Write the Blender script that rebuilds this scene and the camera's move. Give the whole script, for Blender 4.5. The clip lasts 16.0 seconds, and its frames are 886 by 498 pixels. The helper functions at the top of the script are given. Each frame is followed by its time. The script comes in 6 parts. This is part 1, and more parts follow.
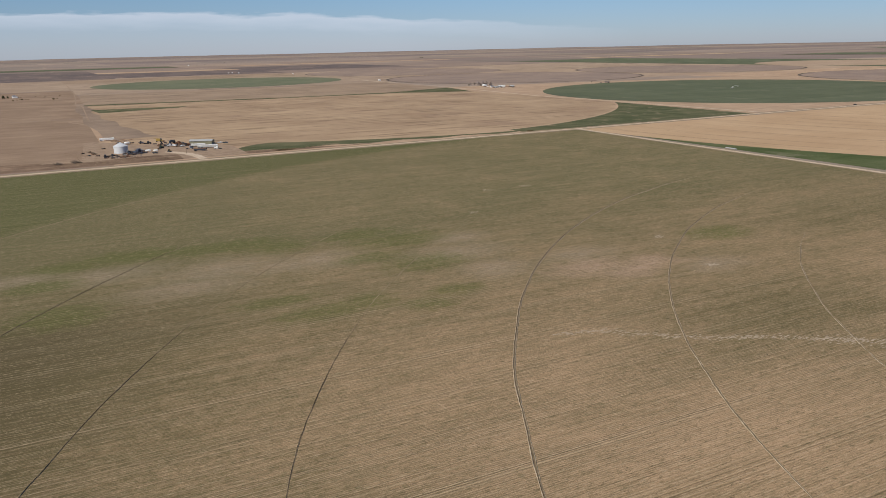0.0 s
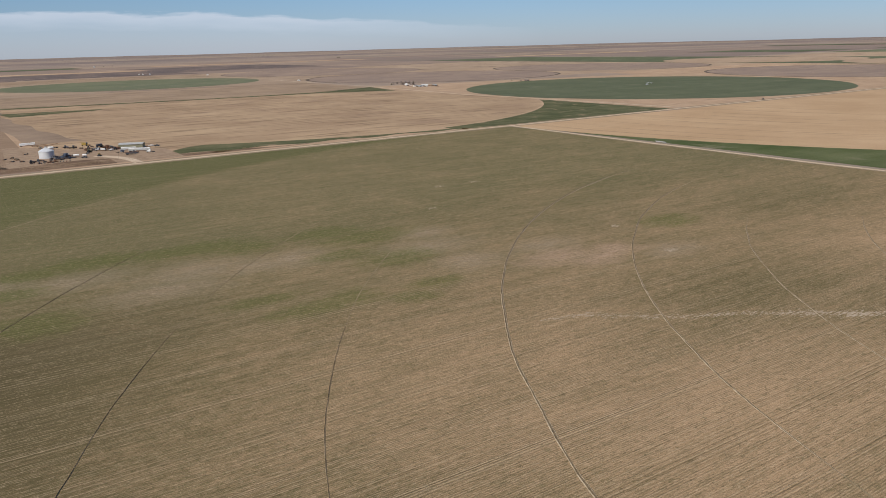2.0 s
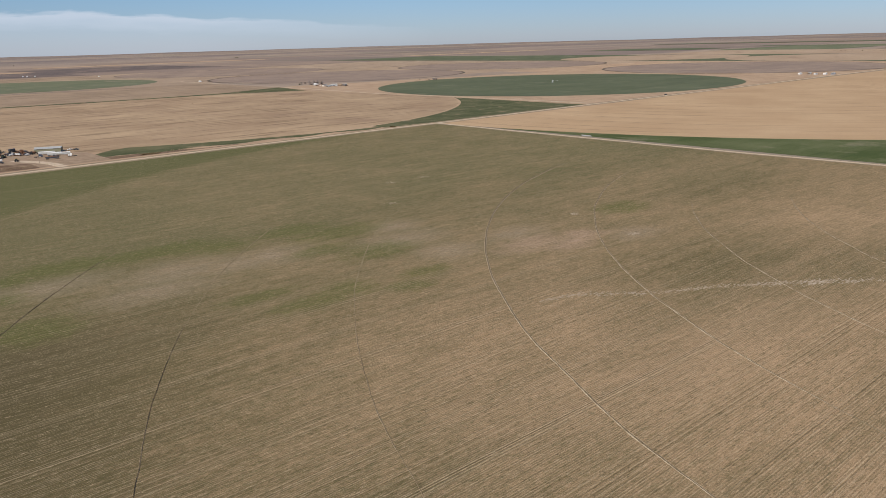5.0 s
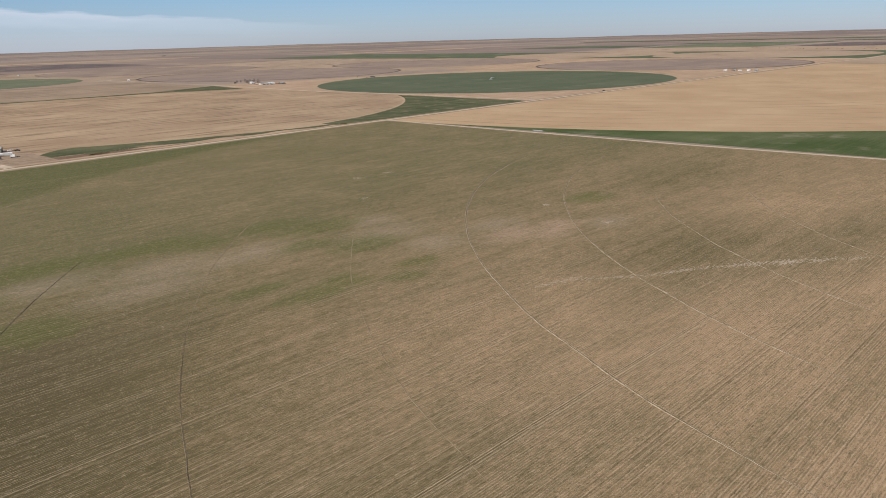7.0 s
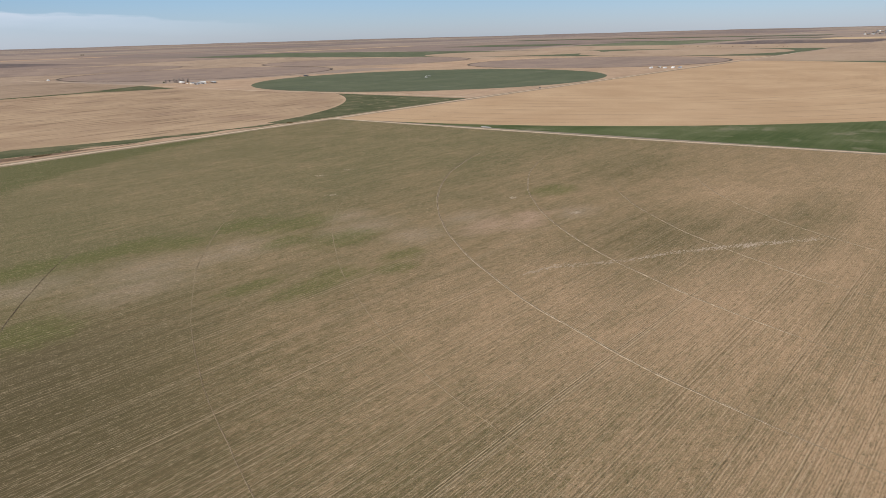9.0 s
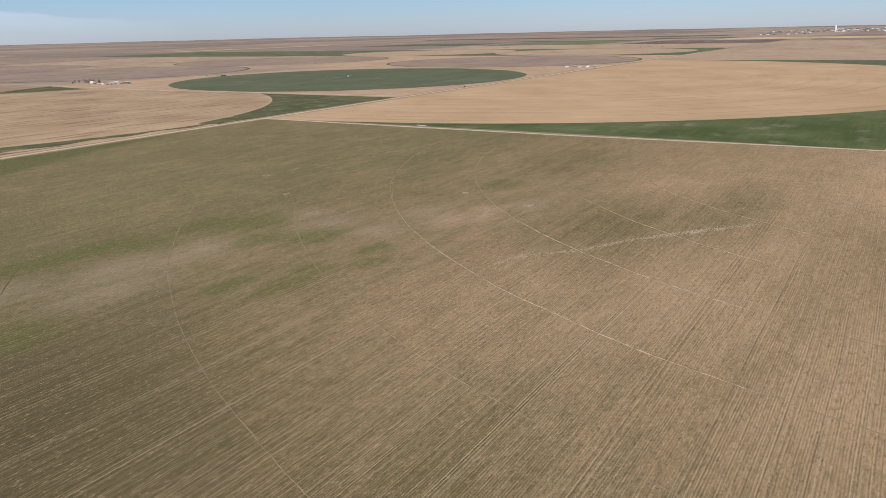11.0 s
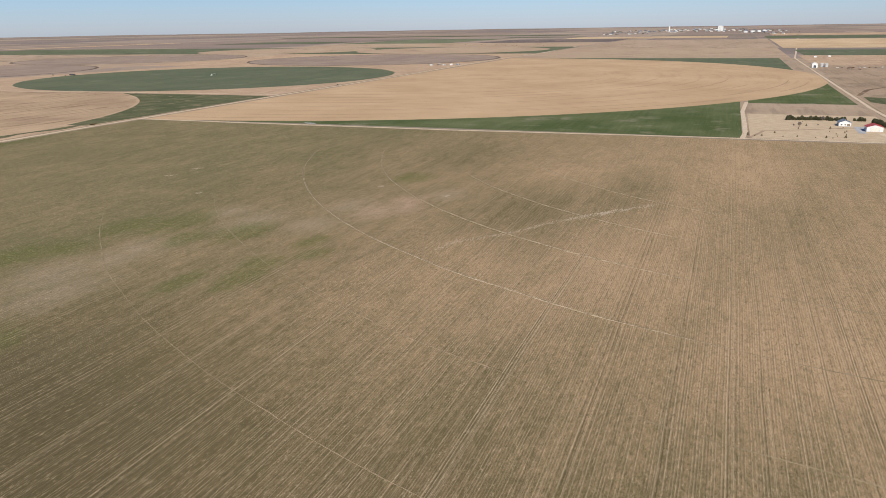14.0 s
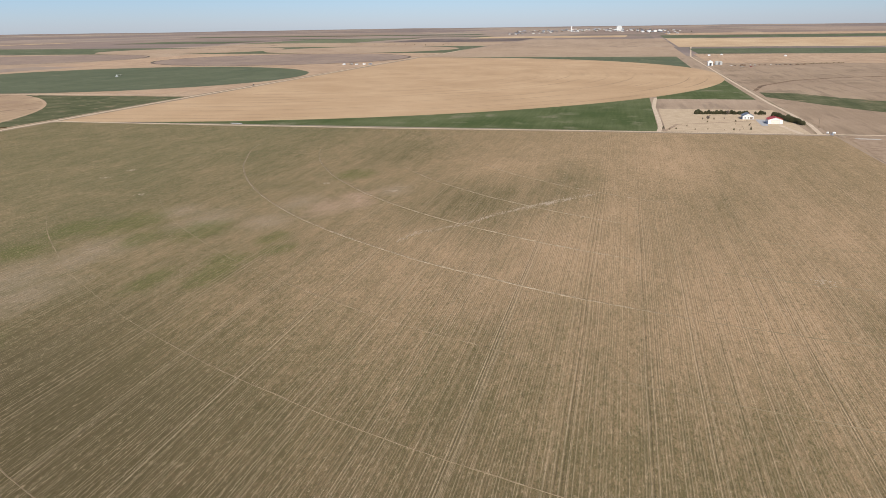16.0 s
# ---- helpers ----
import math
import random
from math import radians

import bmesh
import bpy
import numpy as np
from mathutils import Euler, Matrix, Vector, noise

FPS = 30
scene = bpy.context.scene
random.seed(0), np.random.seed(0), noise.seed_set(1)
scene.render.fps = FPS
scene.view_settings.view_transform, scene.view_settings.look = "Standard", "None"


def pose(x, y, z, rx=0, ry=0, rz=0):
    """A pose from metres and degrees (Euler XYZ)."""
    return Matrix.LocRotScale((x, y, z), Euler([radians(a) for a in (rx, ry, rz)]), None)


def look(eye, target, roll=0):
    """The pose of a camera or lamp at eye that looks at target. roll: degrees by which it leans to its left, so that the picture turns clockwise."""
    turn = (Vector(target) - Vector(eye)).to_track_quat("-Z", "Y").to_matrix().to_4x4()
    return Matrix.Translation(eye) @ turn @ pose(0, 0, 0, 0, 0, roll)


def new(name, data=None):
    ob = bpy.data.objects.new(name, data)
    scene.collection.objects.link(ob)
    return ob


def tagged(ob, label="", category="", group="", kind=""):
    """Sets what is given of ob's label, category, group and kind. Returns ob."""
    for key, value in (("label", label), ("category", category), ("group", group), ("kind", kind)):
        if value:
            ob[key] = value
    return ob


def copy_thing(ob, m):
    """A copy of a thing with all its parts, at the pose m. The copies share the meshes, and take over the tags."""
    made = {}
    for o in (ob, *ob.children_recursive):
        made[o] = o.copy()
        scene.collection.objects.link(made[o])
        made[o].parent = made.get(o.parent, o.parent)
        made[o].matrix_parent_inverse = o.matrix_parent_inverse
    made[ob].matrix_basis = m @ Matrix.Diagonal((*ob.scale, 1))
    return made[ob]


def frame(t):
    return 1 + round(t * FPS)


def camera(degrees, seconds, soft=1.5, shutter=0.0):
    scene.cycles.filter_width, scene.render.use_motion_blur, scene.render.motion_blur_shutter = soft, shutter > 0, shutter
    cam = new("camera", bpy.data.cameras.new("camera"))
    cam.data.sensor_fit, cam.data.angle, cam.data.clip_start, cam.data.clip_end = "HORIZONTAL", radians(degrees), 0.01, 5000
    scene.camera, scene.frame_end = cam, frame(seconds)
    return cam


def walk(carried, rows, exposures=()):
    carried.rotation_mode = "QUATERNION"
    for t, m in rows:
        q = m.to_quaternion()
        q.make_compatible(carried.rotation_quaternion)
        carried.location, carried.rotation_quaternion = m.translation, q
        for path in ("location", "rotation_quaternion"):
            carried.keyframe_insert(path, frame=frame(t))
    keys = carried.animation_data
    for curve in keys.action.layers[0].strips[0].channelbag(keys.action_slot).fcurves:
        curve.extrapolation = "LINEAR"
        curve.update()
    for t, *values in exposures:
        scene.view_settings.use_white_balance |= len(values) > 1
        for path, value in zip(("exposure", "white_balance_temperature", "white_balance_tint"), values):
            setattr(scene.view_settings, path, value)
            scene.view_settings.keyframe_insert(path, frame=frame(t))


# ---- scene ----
cam = camera(60.69, 16.0, soft=0.75)
# seconds, eye in metres, yaw, pitch and roll in degrees
ROWS = [
    (0.0, 0.00, 0.00, 99.92, -23.606, -15.004, -1.260),
    (0.5, -6.82, 1.09, 100.02, -25.211, -15.018, -1.290),
    (1.0, -13.63, 2.17, 100.10, -26.830, -15.055, -1.343),
    (1.5, -20.40, 3.29, 100.15, -28.438, -15.116, -1.416),
    (2.0, -27.11, 4.52, 100.18, -30.037, -15.184, -1.493),
    (2.5, -33.77, 5.94, 100.21, -31.476, -15.247, -1.562),
    (3.0, -40.42, 7.60, 100.25, -32.575, -15.283, -1.604),
    (3.5, -46.96, 9.41, 100.30, -33.812, -15.304, -1.619),
    (4.0, -53.47, 11.32, 100.34, -35.173, -15.327, -1.619),
    (6.5, -86.04, 23.96, 99.79, -41.856, -15.592, -1.587),
    (7.0, -92.48, 26.60, 99.80, -43.193, -15.674, -1.572),
    (7.5, -98.91, 29.29, 99.85, -44.460, -15.754, -1.554),
    (8.0, -105.35, 32.08, 99.94, -45.817, -15.828, -1.546),
    (8.5, -111.79, 34.97, 100.08, -47.248, -15.872, -1.550),
    (9.0, -118.18, 37.92, 100.24, -48.786, -15.920, -1.557),
    (11.5, -149.16, 53.26, 101.83, -57.180, -16.191, -1.253),
    (12.0, -155.06, 56.98, 102.00, -59.085, -16.254, -1.178),
    (12.5, -160.96, 60.83, 102.14, -60.921, -16.316, -1.101),
    (13.0, -166.86, 64.85, 102.25, -62.673, -16.366, -1.031),
    (13.5, -172.73, 69.03, 102.32, -64.461, -16.408, -0.965),
    (14.0, -178.57, 73.34, 102.39, -66.363, -16.450, -0.912),
    (14.5, -184.36, 77.79, 102.46, -68.195, -16.485, -0.867),
    (15.0, -190.08, 82.32, 102.55, -69.989, -16.516, -0.832),
    (15.5, -195.77, 86.92, 102.65, -71.752, -16.547, -0.812),
    (16.0, -201.43, 91.53, 102.75, -73.491, -16.581, -0.799),
]


def aim(x, y, z, yaw, pitch, roll):
    q = Euler((0, 0, radians(yaw))).to_matrix().to_4x4() @ Euler((radians(90 + pitch), 0, 0)).to_matrix().to_4x4()
    return Matrix.Translation((x, y, z)) @ q @ pose(0, 0, 0, 0, 0, roll)


walk(cam, [(t, aim(x, y, z, yaw, pitch, roll)) for t, x, y, z, yaw, pitch, roll in ROWS],
     exposures=[(0.0, -0.16), (4.0, -0.12), (7.0, -0.06), (11.5, 0.05), (14.0, 0.11), (16.0, 0.17)])

# ---- world, sun ----
SUN_AZ, SUN_EL = radians(242), radians(42)  # clockwise from +y, height
world = bpy.data.worlds.new("world")
scene.world = world
world.use_nodes = True
wt = world.node_tree
wt.nodes.clear()


def wmath(op, a, b=None, clamp=False):
    n = wt.nodes.new("ShaderNodeMath")
    n.operation, n.use_clamp = op, clamp
    for i, s in enumerate((a, b)):
        if s is None:
            continue
        if isinstance(s, (int, float)):
            n.inputs[i].default_value = s
        else:
            wt.links.new(s, n.inputs[i])
    return n.outputs[0]


sky = wt.nodes.new("ShaderNodeTexSky")
sky.sky_type, sky.sun_disc = "NISHITA", False
sky.sun_elevation, sky.sun_rotation = SUN_EL, SUN_AZ
sky.altitude, sky.air_density, sky.dust_density, sky.ozone_density = 1200, 1.0, 0.3, 3.0
tint = wt.nodes.new("ShaderNodeMix")
tint.data_type, tint.blend_type = "RGBA", "MULTIPLY"
tint.inputs[0].default_value = 1.0
wt.links.new(sky.outputs[0], tint.inputs[6])
# a thin bank of high cloud low in the north
coord = wt.nodes.new("ShaderNodeTexCoord")
sep = wt.nodes.new("ShaderNodeSeparateXYZ")
wt.links.new(coord.outputs["Generated"], sep.inputs[0])
az = wmath("ARCTAN2", sep.outputs[0], sep.outputs[1])
el = sep.outputs[2]
grade = wt.nodes.new("ShaderNodeMix")
grade.data_type = "RGBA"
grade.inputs[6].default_value, grade.inputs[7].default_value = (0.705, 0.80, 1.16, 1), (0.78, 0.94, 1.20, 1)
wt.links.new(wmath("MULTIPLY", el, 16.0, True), grade.inputs[0])
wt.links.new(grade.outputs[2], tint.inputs[7])
comb = wt.nodes.new("ShaderNodeCombineXYZ")
wt.links.new(wmath("MULTIPLY", az, 9.0), comb.inputs[0])
wt.links.new(wmath("MULTIPLY", el, 60.0), comb.inputs[1])
cn = wt.nodes.new("ShaderNodeTexNoise")
cn.inputs["Scale"].default_value, cn.inputs["Detail"].default_value = 1.6, 6.0
wt.links.new(comb.outputs[0], cn.inputs["Vector"])
# upper edge of the bank falls towards the east
top = wmath("ADD", wmath("MULTIPLY", wmath("MULTIPLY", az, az), -0.076), 0.047)
top = wmath("ADD", top, wmath("MULTIPLY", wmath("SUBTRACT", cn.outputs["Fac"], 0.5), 0.018))
under = wmath("MULTIPLY", wmath("SUBTRACT", top, el), 260.0, True)
fade = wmath("ADD", wmath("MULTIPLY", wmath("SUBTRACT", 1.0, wmath("MULTIPLY", wmath("SUBTRACT", top, el), 45.0)), 0.55, True), 0.32)
body = wmath("MULTIPLY", wmath("MULTIPLY", under, fade), wmath("MULTIPLY", wmath("SUBTRACT", 0.66, az), 3.2, True))
body = wmath("MULTIPLY", body, wmath("MULTIPLY", wmath("ADD", az, 1.2), 1.5, True))
body = wmath("MULTIPLY", body, 0.95)
cmix = wt.nodes.new("ShaderNodeMix")
cmix.data_type = "RGBA"
wt.links.new(body, cmix.inputs[0])
wt.links.new(tint.outputs[2], cmix.inputs[6])
# the sky is dimmed a little towards the north-east
clear = wmath("DIVIDE", wmath("SUBTRACT", az, 0.90), 0.30)
clear = wmath("MULTIPLY", wmath("EXPONENT", wmath("MULTIPLY", wmath("MULTIPLY", clear, clear), -1.0)), -0.09)
cmix.inputs[7].default_value = (9.0, 9.9, 11.5, 1)
bg = wt.nodes.new("ShaderNodeBackground")
wt.links.new(cmix.outputs[2], bg.inputs[0])
wt.links.new(wmath("MULTIPLY", wmath("ADD", clear, 1.0), 0.0735), bg.inputs[1])
wout = wt.nodes.new("ShaderNodeOutputWorld")
wt.links.new(bg.outputs[0], wout.inputs[0])

sun = new("sun", bpy.data.lights.new("sun", "SUN"))
sun.data.energy, sun.data.angle, sun.data.color = 4.85, radians(0.5), (1.0, 0.945, 0.835)
towards = Vector((math.sin(SUN_AZ) * math.cos(SUN_EL), math.cos(SUN_AZ) * math.cos(SUN_EL), math.sin(SUN_EL)))
sun.matrix_world = look(towards * 300, (0, 0, 0))

# ---- the lie of the land ----
# The section grid: origin at the crossroads, u along the east-west road, v to the north.
ORIGIN, GRID = (520.0, 777.0), radians(3.1)
EU, EV = (math.cos(GRID), math.sin(GRID)), (-math.sin(GRID), math.cos(GRID))
MID, FLAT, RIM, FAR = (-100.0, 40.0), 2200.0, 4850.0, 38700.0
BEND = (FAR - RIM) / (RIM - FLAT) ** 3


def P(u, v):
    return ORIGIN[0] + u * EU[0] + v * EV[0], ORIGIN[1] + u * EU[1] + v * EV[1]


def far_range(r):
    """The distance over ground that lies r metres out: the far plain is drawn in towards the rim."""
    return r + BEND * max(r - FLAT, 0.0) ** 3


def land(x, y):
    """Height of the land: level, then a long rise to the skyline."""
    dx, dy = x - MID[0], y - MID[1]
    r = math.hypot(dx, dy)
    if r <= FLAT:
        return 0.0
    far = far_range(min(r, RIM))
    z = 100.0 - min(r, RIM) * (100.0 / far + (far - FLAT) / 1.5e7)
    k = min(max((r - 3900) / 900, 0), 1)
    a = math.atan2(dx, dy)
    z += 3.0 * k * (noise.noise((a * 6, 3.1, 0)) + 0.5 * noise.noise((a * 25, 7.7, 0)))
    if r > RIM:
        z -= (r - RIM) * 0.4
    return z


# ---- materials ----
def mat(name):
    m = bpy.data.materials.new(name)
    m.use_nodes = True
    return m, m.node_tree, m.node_tree.nodes["Principled BSDF"]


class Net:
    """Shorthand for building a node tree."""

    def __init__(self, nt):
        self.nt = nt

    def put(self, socket, v):
        if isinstance(v, bpy.types.NodeSocket):
            self.nt.links.new(v, socket)
        elif v is not None:
            socket.default_value = (*v, 1.0) if isinstance(v, tuple) and len(v) == 3 and socket.type == "RGBA" else v

    def math(self, op, a, b=None, clamp=False):
        n = self.nt.nodes.new("ShaderNodeMath")
        n.operation, n.use_clamp = op, clamp
        self.put(n.inputs[0], a), self.put(n.inputs[1], b)
        return n.outputs[0]

    def grid(self, su=1.0, sv=1.0, u0=0.0, v0=0.0):
        """Section-grid coordinates of the surface, in metres, scaled."""
        g = self.nt.nodes.new("ShaderNodeNewGeometry")
        a = self.nt.nodes.new("ShaderNodeVectorMath")
        a.operation = "SUBTRACT"
        self.put(a.inputs[0], g.outputs["Position"])
        u, v = P(u0, v0)
        a.inputs[1].default_value = (u, v, 0)
        m = self.nt.nodes.new("ShaderNodeMapping")
        m.inputs["Rotation"].default_value = (0, 0, -GRID)
        self.put(m.inputs["Vector"], a.outputs[0])
        s = self.nt.nodes.new("ShaderNodeVectorMath")
        s.operation = "MULTIPLY"
        self.put(s.inputs[0], m.outputs[0])
        s.inputs[1].default_value = (su, sv, 1.0)
        return s.outputs[0]

    def noise(self, vec, scale=1.0, detail=4.0, rough=0.55):
        n = self.nt.nodes.new("ShaderNodeTexNoise")
        self.put(n.inputs["Vector"], vec)
        n.inputs["Scale"].default_value, n.inputs["Detail"].default_value, n.inputs["Roughness"].default_value = scale, detail, rough
        return n.outputs["Fac"]

    def span(self, v, lo, hi, to0=0.0, to1=1.0):
        n = self.nt.nodes.new("ShaderNodeMapRange")
        self.put(n.inputs[0], v)
        n.inputs[1].default_value, n.inputs[2].default_value = lo, hi
        n.inputs[3].default_value, n.inputs[4].default_value = to0, to1
        return n.outputs[0]

    def mix(self, f, a, b, kind="MIX"):
        n = self.nt.nodes.new("ShaderNodeMix")
        n.data_type, n.blend_type = "RGBA", kind
        self.put(n.inputs[0], f), self.put(n.inputs[6], a), self.put(n.inputs[7], b)
        return n.outputs[2]

    def bump(self, h, strength, dist=0.1):
        n = self.nt.nodes.new("ShaderNodeBump")
        n.inputs["Strength"].default_value, n.inputs["Distance"].default_value = strength, dist
        self.put(n.inputs["Height"], h)
        return n.outputs[0]

    def length2(self, vec):
        s = self.nt.nodes.new("ShaderNodeVectorMath")
        s.operation = "LENGTH"
        self.put(s.inputs[0], vec)
        return s.outputs["Value"]


def crop(name, low, high, third=None, along=0.012, across=0.5, big=1 / 140, streak=0.5, turn=False, amount=0.25, polar=None, lines=0.0):
    """A field: two tones in patches, with streaks along the drilled rows."""
    m, nt, b = mat(name)
    n = Net(nt)
    su, sv = (across, along) if turn else (along, across)
    patch = n.noise(n.grid(), big, 5, 0.6)
    if polar:
        s3 = nt.nodes.new("ShaderNodeSeparateXYZ")
        n.put(s3.inputs[0], n.grid(1, 1, *polar))
        ang, rad = n.math("ARCTAN2", s3.outputs[1], s3.outputs[0]), n.length2(n.grid(1, 1, *polar))

        def ringed(a, r):
            c3 = nt.nodes.new("ShaderNodeCombineXYZ")
            n.put(c3.inputs[0], n.math("MULTIPLY", ang, a * 400)), n.put(c3.inputs[1], n.math("MULTIPLY", rad, r))
            return c3.outputs[0]

        rows, wide, thin = n.noise(ringed(along, across * 0.5), 1.0, 3, 0.6), n.noise(ringed(along * 0.5, across * 0.08), 1.0, 3, 0.55), n.noise(ringed(along * 0.9, across * 0.16), 1.0, 2, 0.5)
    else:
        rows = n.noise(n.grid(su, sv), 1.0, 3, 0.6)
        wide = n.noise(n.grid(su * 0.4, sv * 0.16), 1.0, 3, 0.5)
        thin = n.noise(n.grid(su * 0.6, sv * 0.3, 44, 71), 1.0, 2, 0.5)
    fine = n.noise(n.grid(), 0.7, 4, 0.7)
    f = n.math("ADD", n.span(patch, 0.32, 0.68, -0.1, 0.9), n.math("MULTIPLY", n.math("SUBTRACT", rows, 0.5), streak * 2))
    f = n.math("ADD", f, n.math("MULTIPLY", n.math("SUBTRACT", wide, 0.5), streak * 2), True)
    c = n.mix(f, low, high)
    if third:
        c = n.mix(n.span(n.noise(n.grid(1, 1, 911, 333), big * 1.7, 6, 0.65), 0.56, 0.68), c, third)
    if lines:
        c = n.mix(n.span(thin, 0.55, 0.64, 0, lines), c, tuple(k * 0.45 for k in low))
    c = n.mix(n.span(fine, 0.36, 0.56, amount, 0.0), c, (low[0] * 0.4, low[1] * 0.4, low[2] * 0.4))
    n.put(b.inputs["Base Color"], c)
    b.inputs["Roughness"].default_value = 0.95
    b.inputs["Specular IOR Level"].default_value = 0.1
    n.put(b.inputs["Normal"], n.bump(n.math("ADD", rows, fine), 0.5, 0.15))
    return m


def plain(name, colour, rough=0.6, metal=0.0, vary=0.15, scale=0.6, spec=0.3):
    m, nt, b = mat(name)
    n = Net(nt)
    t = nt.nodes.new("ShaderNodeTexCoord")
    o = nt.nodes.new("ShaderNodeObjectInfo")
    c = n.mix(n.span(n.noise(t.outputs["Object"], scale, 5, 0.65), 0.35, 0.7, 0, vary * 2), colour, tuple(k * 0.45 for k in colour))
    c = n.mix(n.span(o.outputs["Random"], 0, 1, 0, vary), c, tuple(min(1, k * 1.3 + 0.02) for k in colour))
    n.put(b.inputs["Base Color"], c)
    b.inputs["Roughness"].default_value, b.inputs["Metallic"].default_value = rough, metal
    b.inputs["Specular IOR Level"].default_value = spec
    return m


def home_field(name):
    """Thin winter wheat over bare soil: rows run east, greener in hollows and in the corner that the pivot misses."""
    m, nt, b = mat(name)
    n = Net(nt)
    soil, straw, green = (0.435, 0.290, 0.170), (0.58, 0.44, 0.285), (0.082, 0.104, 0.018)
    g = nt.nodes.new("ShaderNodeSeparateXYZ")
    n.put(g.inputs[0], n.grid())
    U, V = g.outputs[0], g.outputs[1]
    half = lambda v, k: n.math("MULTIPLY", n.math("SUBTRACT", v, 0.5), k)
    patch = n.noise(n.grid(0.8, 1.3), 1 / 70, 6, 0.6)
    mid = n.noise(n.grid(0.55, 1.5, 50, 20), 1 / 15, 6, 0.7)
    drift = n.noise(n.grid(0.014, 0.11, 3, 9), 1.0, 6, 0.7)
    streak = n.noise(n.grid(0.035, 0.42, 31, 17), 1.0, 5, 0.72)
    flecks = n.noise(n.grid(0.14, 0.40, 13, 5), 1.0, 5, 0.75)
    tufts = n.noise(n.grid(0.42, 0.75, 71, 37), 1.0, 4, 0.8)
    clods = n.noise(n.grid(0.8, 1.15), 1.35, 3, 0.8)
    near = n.math("MULTIPLY", n.span(V, -500, -300, 1.0, 0.6), n.span(U, -420, -220, 1.0, 0.32))

    def stand_of(places, wob, lo=0.35, hi=1.35):
        best = None
        for u, v, ru, rv in places:
            k = n.span(n.math("ADD", n.length2(n.grid(1 / ru, 1 / rv, u, v)), wob), hi, lo)
            best = k if best is None else n.math("MAXIMUM", best, k)
        return best

    # cover: thicker to the north and west, thin on the rises
    cover = n.span(V, -640, -360, 0.36, 0.88)
    cover = n.math("ADD", cover, n.span(U, -430, -600, 0.0, 0.26))
    soft = half(patch, 2.4)
    for amount, places in ((0.42, [(-318, -566, 66, 34), (-262, -612, 70, 20)]),
                           (0.22, [(-290, -706, 90, 34), (-120, -778, 150, 52), (-150, -470, 60, 26)]),
                           (0.22, [(-610, -500, 70, 60), (-560, -605, 40, 22), (-600, -660, 60, 40)]),
                           (-0.24, [(-408, -632, 56, 36), (-452, -560, 60, 34), (-186, -560, 70, 26), (-176, -690, 80, 24), (-342, -742, 46, 16), (-480, -690, 70, 30)])):
        cover = n.math("ADD", cover, n.math("MULTIPLY", stand_of(places, soft, 0.1, 1.6), amount))
    for layer, k in ((patch, 0.60), (mid, 0.80), (drift, 0.45), (streak, 0.60), (flecks, 1.10)):
        cover = n.math("ADD", cover, half(layer, k))
    cover = n.math("ADD", cover, n.math("MULTIPLY", n.math("ADD", half(tufts, 1.5), half(clods, 1.9)), near), True)
    leaf = n.mix(n.span(n.math("ADD", V, half(patch, 160)), -520, -300), (0.138, 0.111, 0.051), (0.145, 0.128, 0.060))
    c = n.mix(cover, soil, leaf)
    # darker brown towards the south-west
    west = n.span(n.math("ADD", n.math("SUBTRACT", n.math("MULTIPLY", V, 0.55), U), half(patch, 90)), 242, 335, 0.0, 0.85)
    west = n.math("MULTIPLY", west, n.span(n.math("ADD", V, half(mid, 60)), -455, -405, 1.0, 0.0))
    c = n.mix(n.math("MULTIPLY", west, n.span(clods, 0.35, 0.62, 1.0, 0.6)), c, (0.070, 0.054, 0.025))
    # the corner beyond the pivot's reach
    reach = n.math("ADD", n.length2(n.grid(1, 1, -5, -817)), half(mid, 8))
    c = n.mix(n.span(reach, 806, 822, 0, 0.85), c, n.mix(n.span(drift, 0.35, 0.65), (0.080, 0.092, 0.028), (0.118, 0.118, 0.046)))
    # pale washed ground, and bare pink soil on the rise
    lump = n.noise(n.grid(1, 1, 27, 63), 1 / 9, 6, 0.72)
    ragged = n.math("ADD", n.math("ADD", half(lump, 2.2), half(tufts, 0.6)), half(flecks, 1.4))
    pale = stand_of([(-548, -376, 26, 13), (-500, -394, 30, 17), (-518, -414, 26, 14), (-455, -402, 22, 14), (-390, -424, 24, 14), (-388, -458, 16, 14), (-298, -504, 16, 10), (-341, -458, 20, 10), (-376, -398, 16, 11), (-588, -364, 22, 11), (-470, -402, 30, 10)], ragged, 0.0, 1.5)
    c = n.mix(n.math("MULTIPLY", pale, n.math("MULTIPLY", n.span(flecks, 0.38, 0.58, 0.25, 0.75), n.span(tufts, 0.40, 0.60, 0.45, 1.0))), c, (0.42, 0.322, 0.24))
    bare = stand_of([(-351, -479, 24, 13), (-322, -486, 18, 12), (-336, -492, 24, 12)], ragged, 0.2, 1.2)
    c = n.mix(n.math("MULTIPLY", bare, n.span(flecks, 0.38, 0.6, 0.25, 0.75)), c, (0.47, 0.315, 0.225))
    # wet hollows with a lush stand
    wob = n.math("ADD", n.math("ADD", half(lump, 2.7), half(tufts, 0.8)), half(flecks, 1.6))
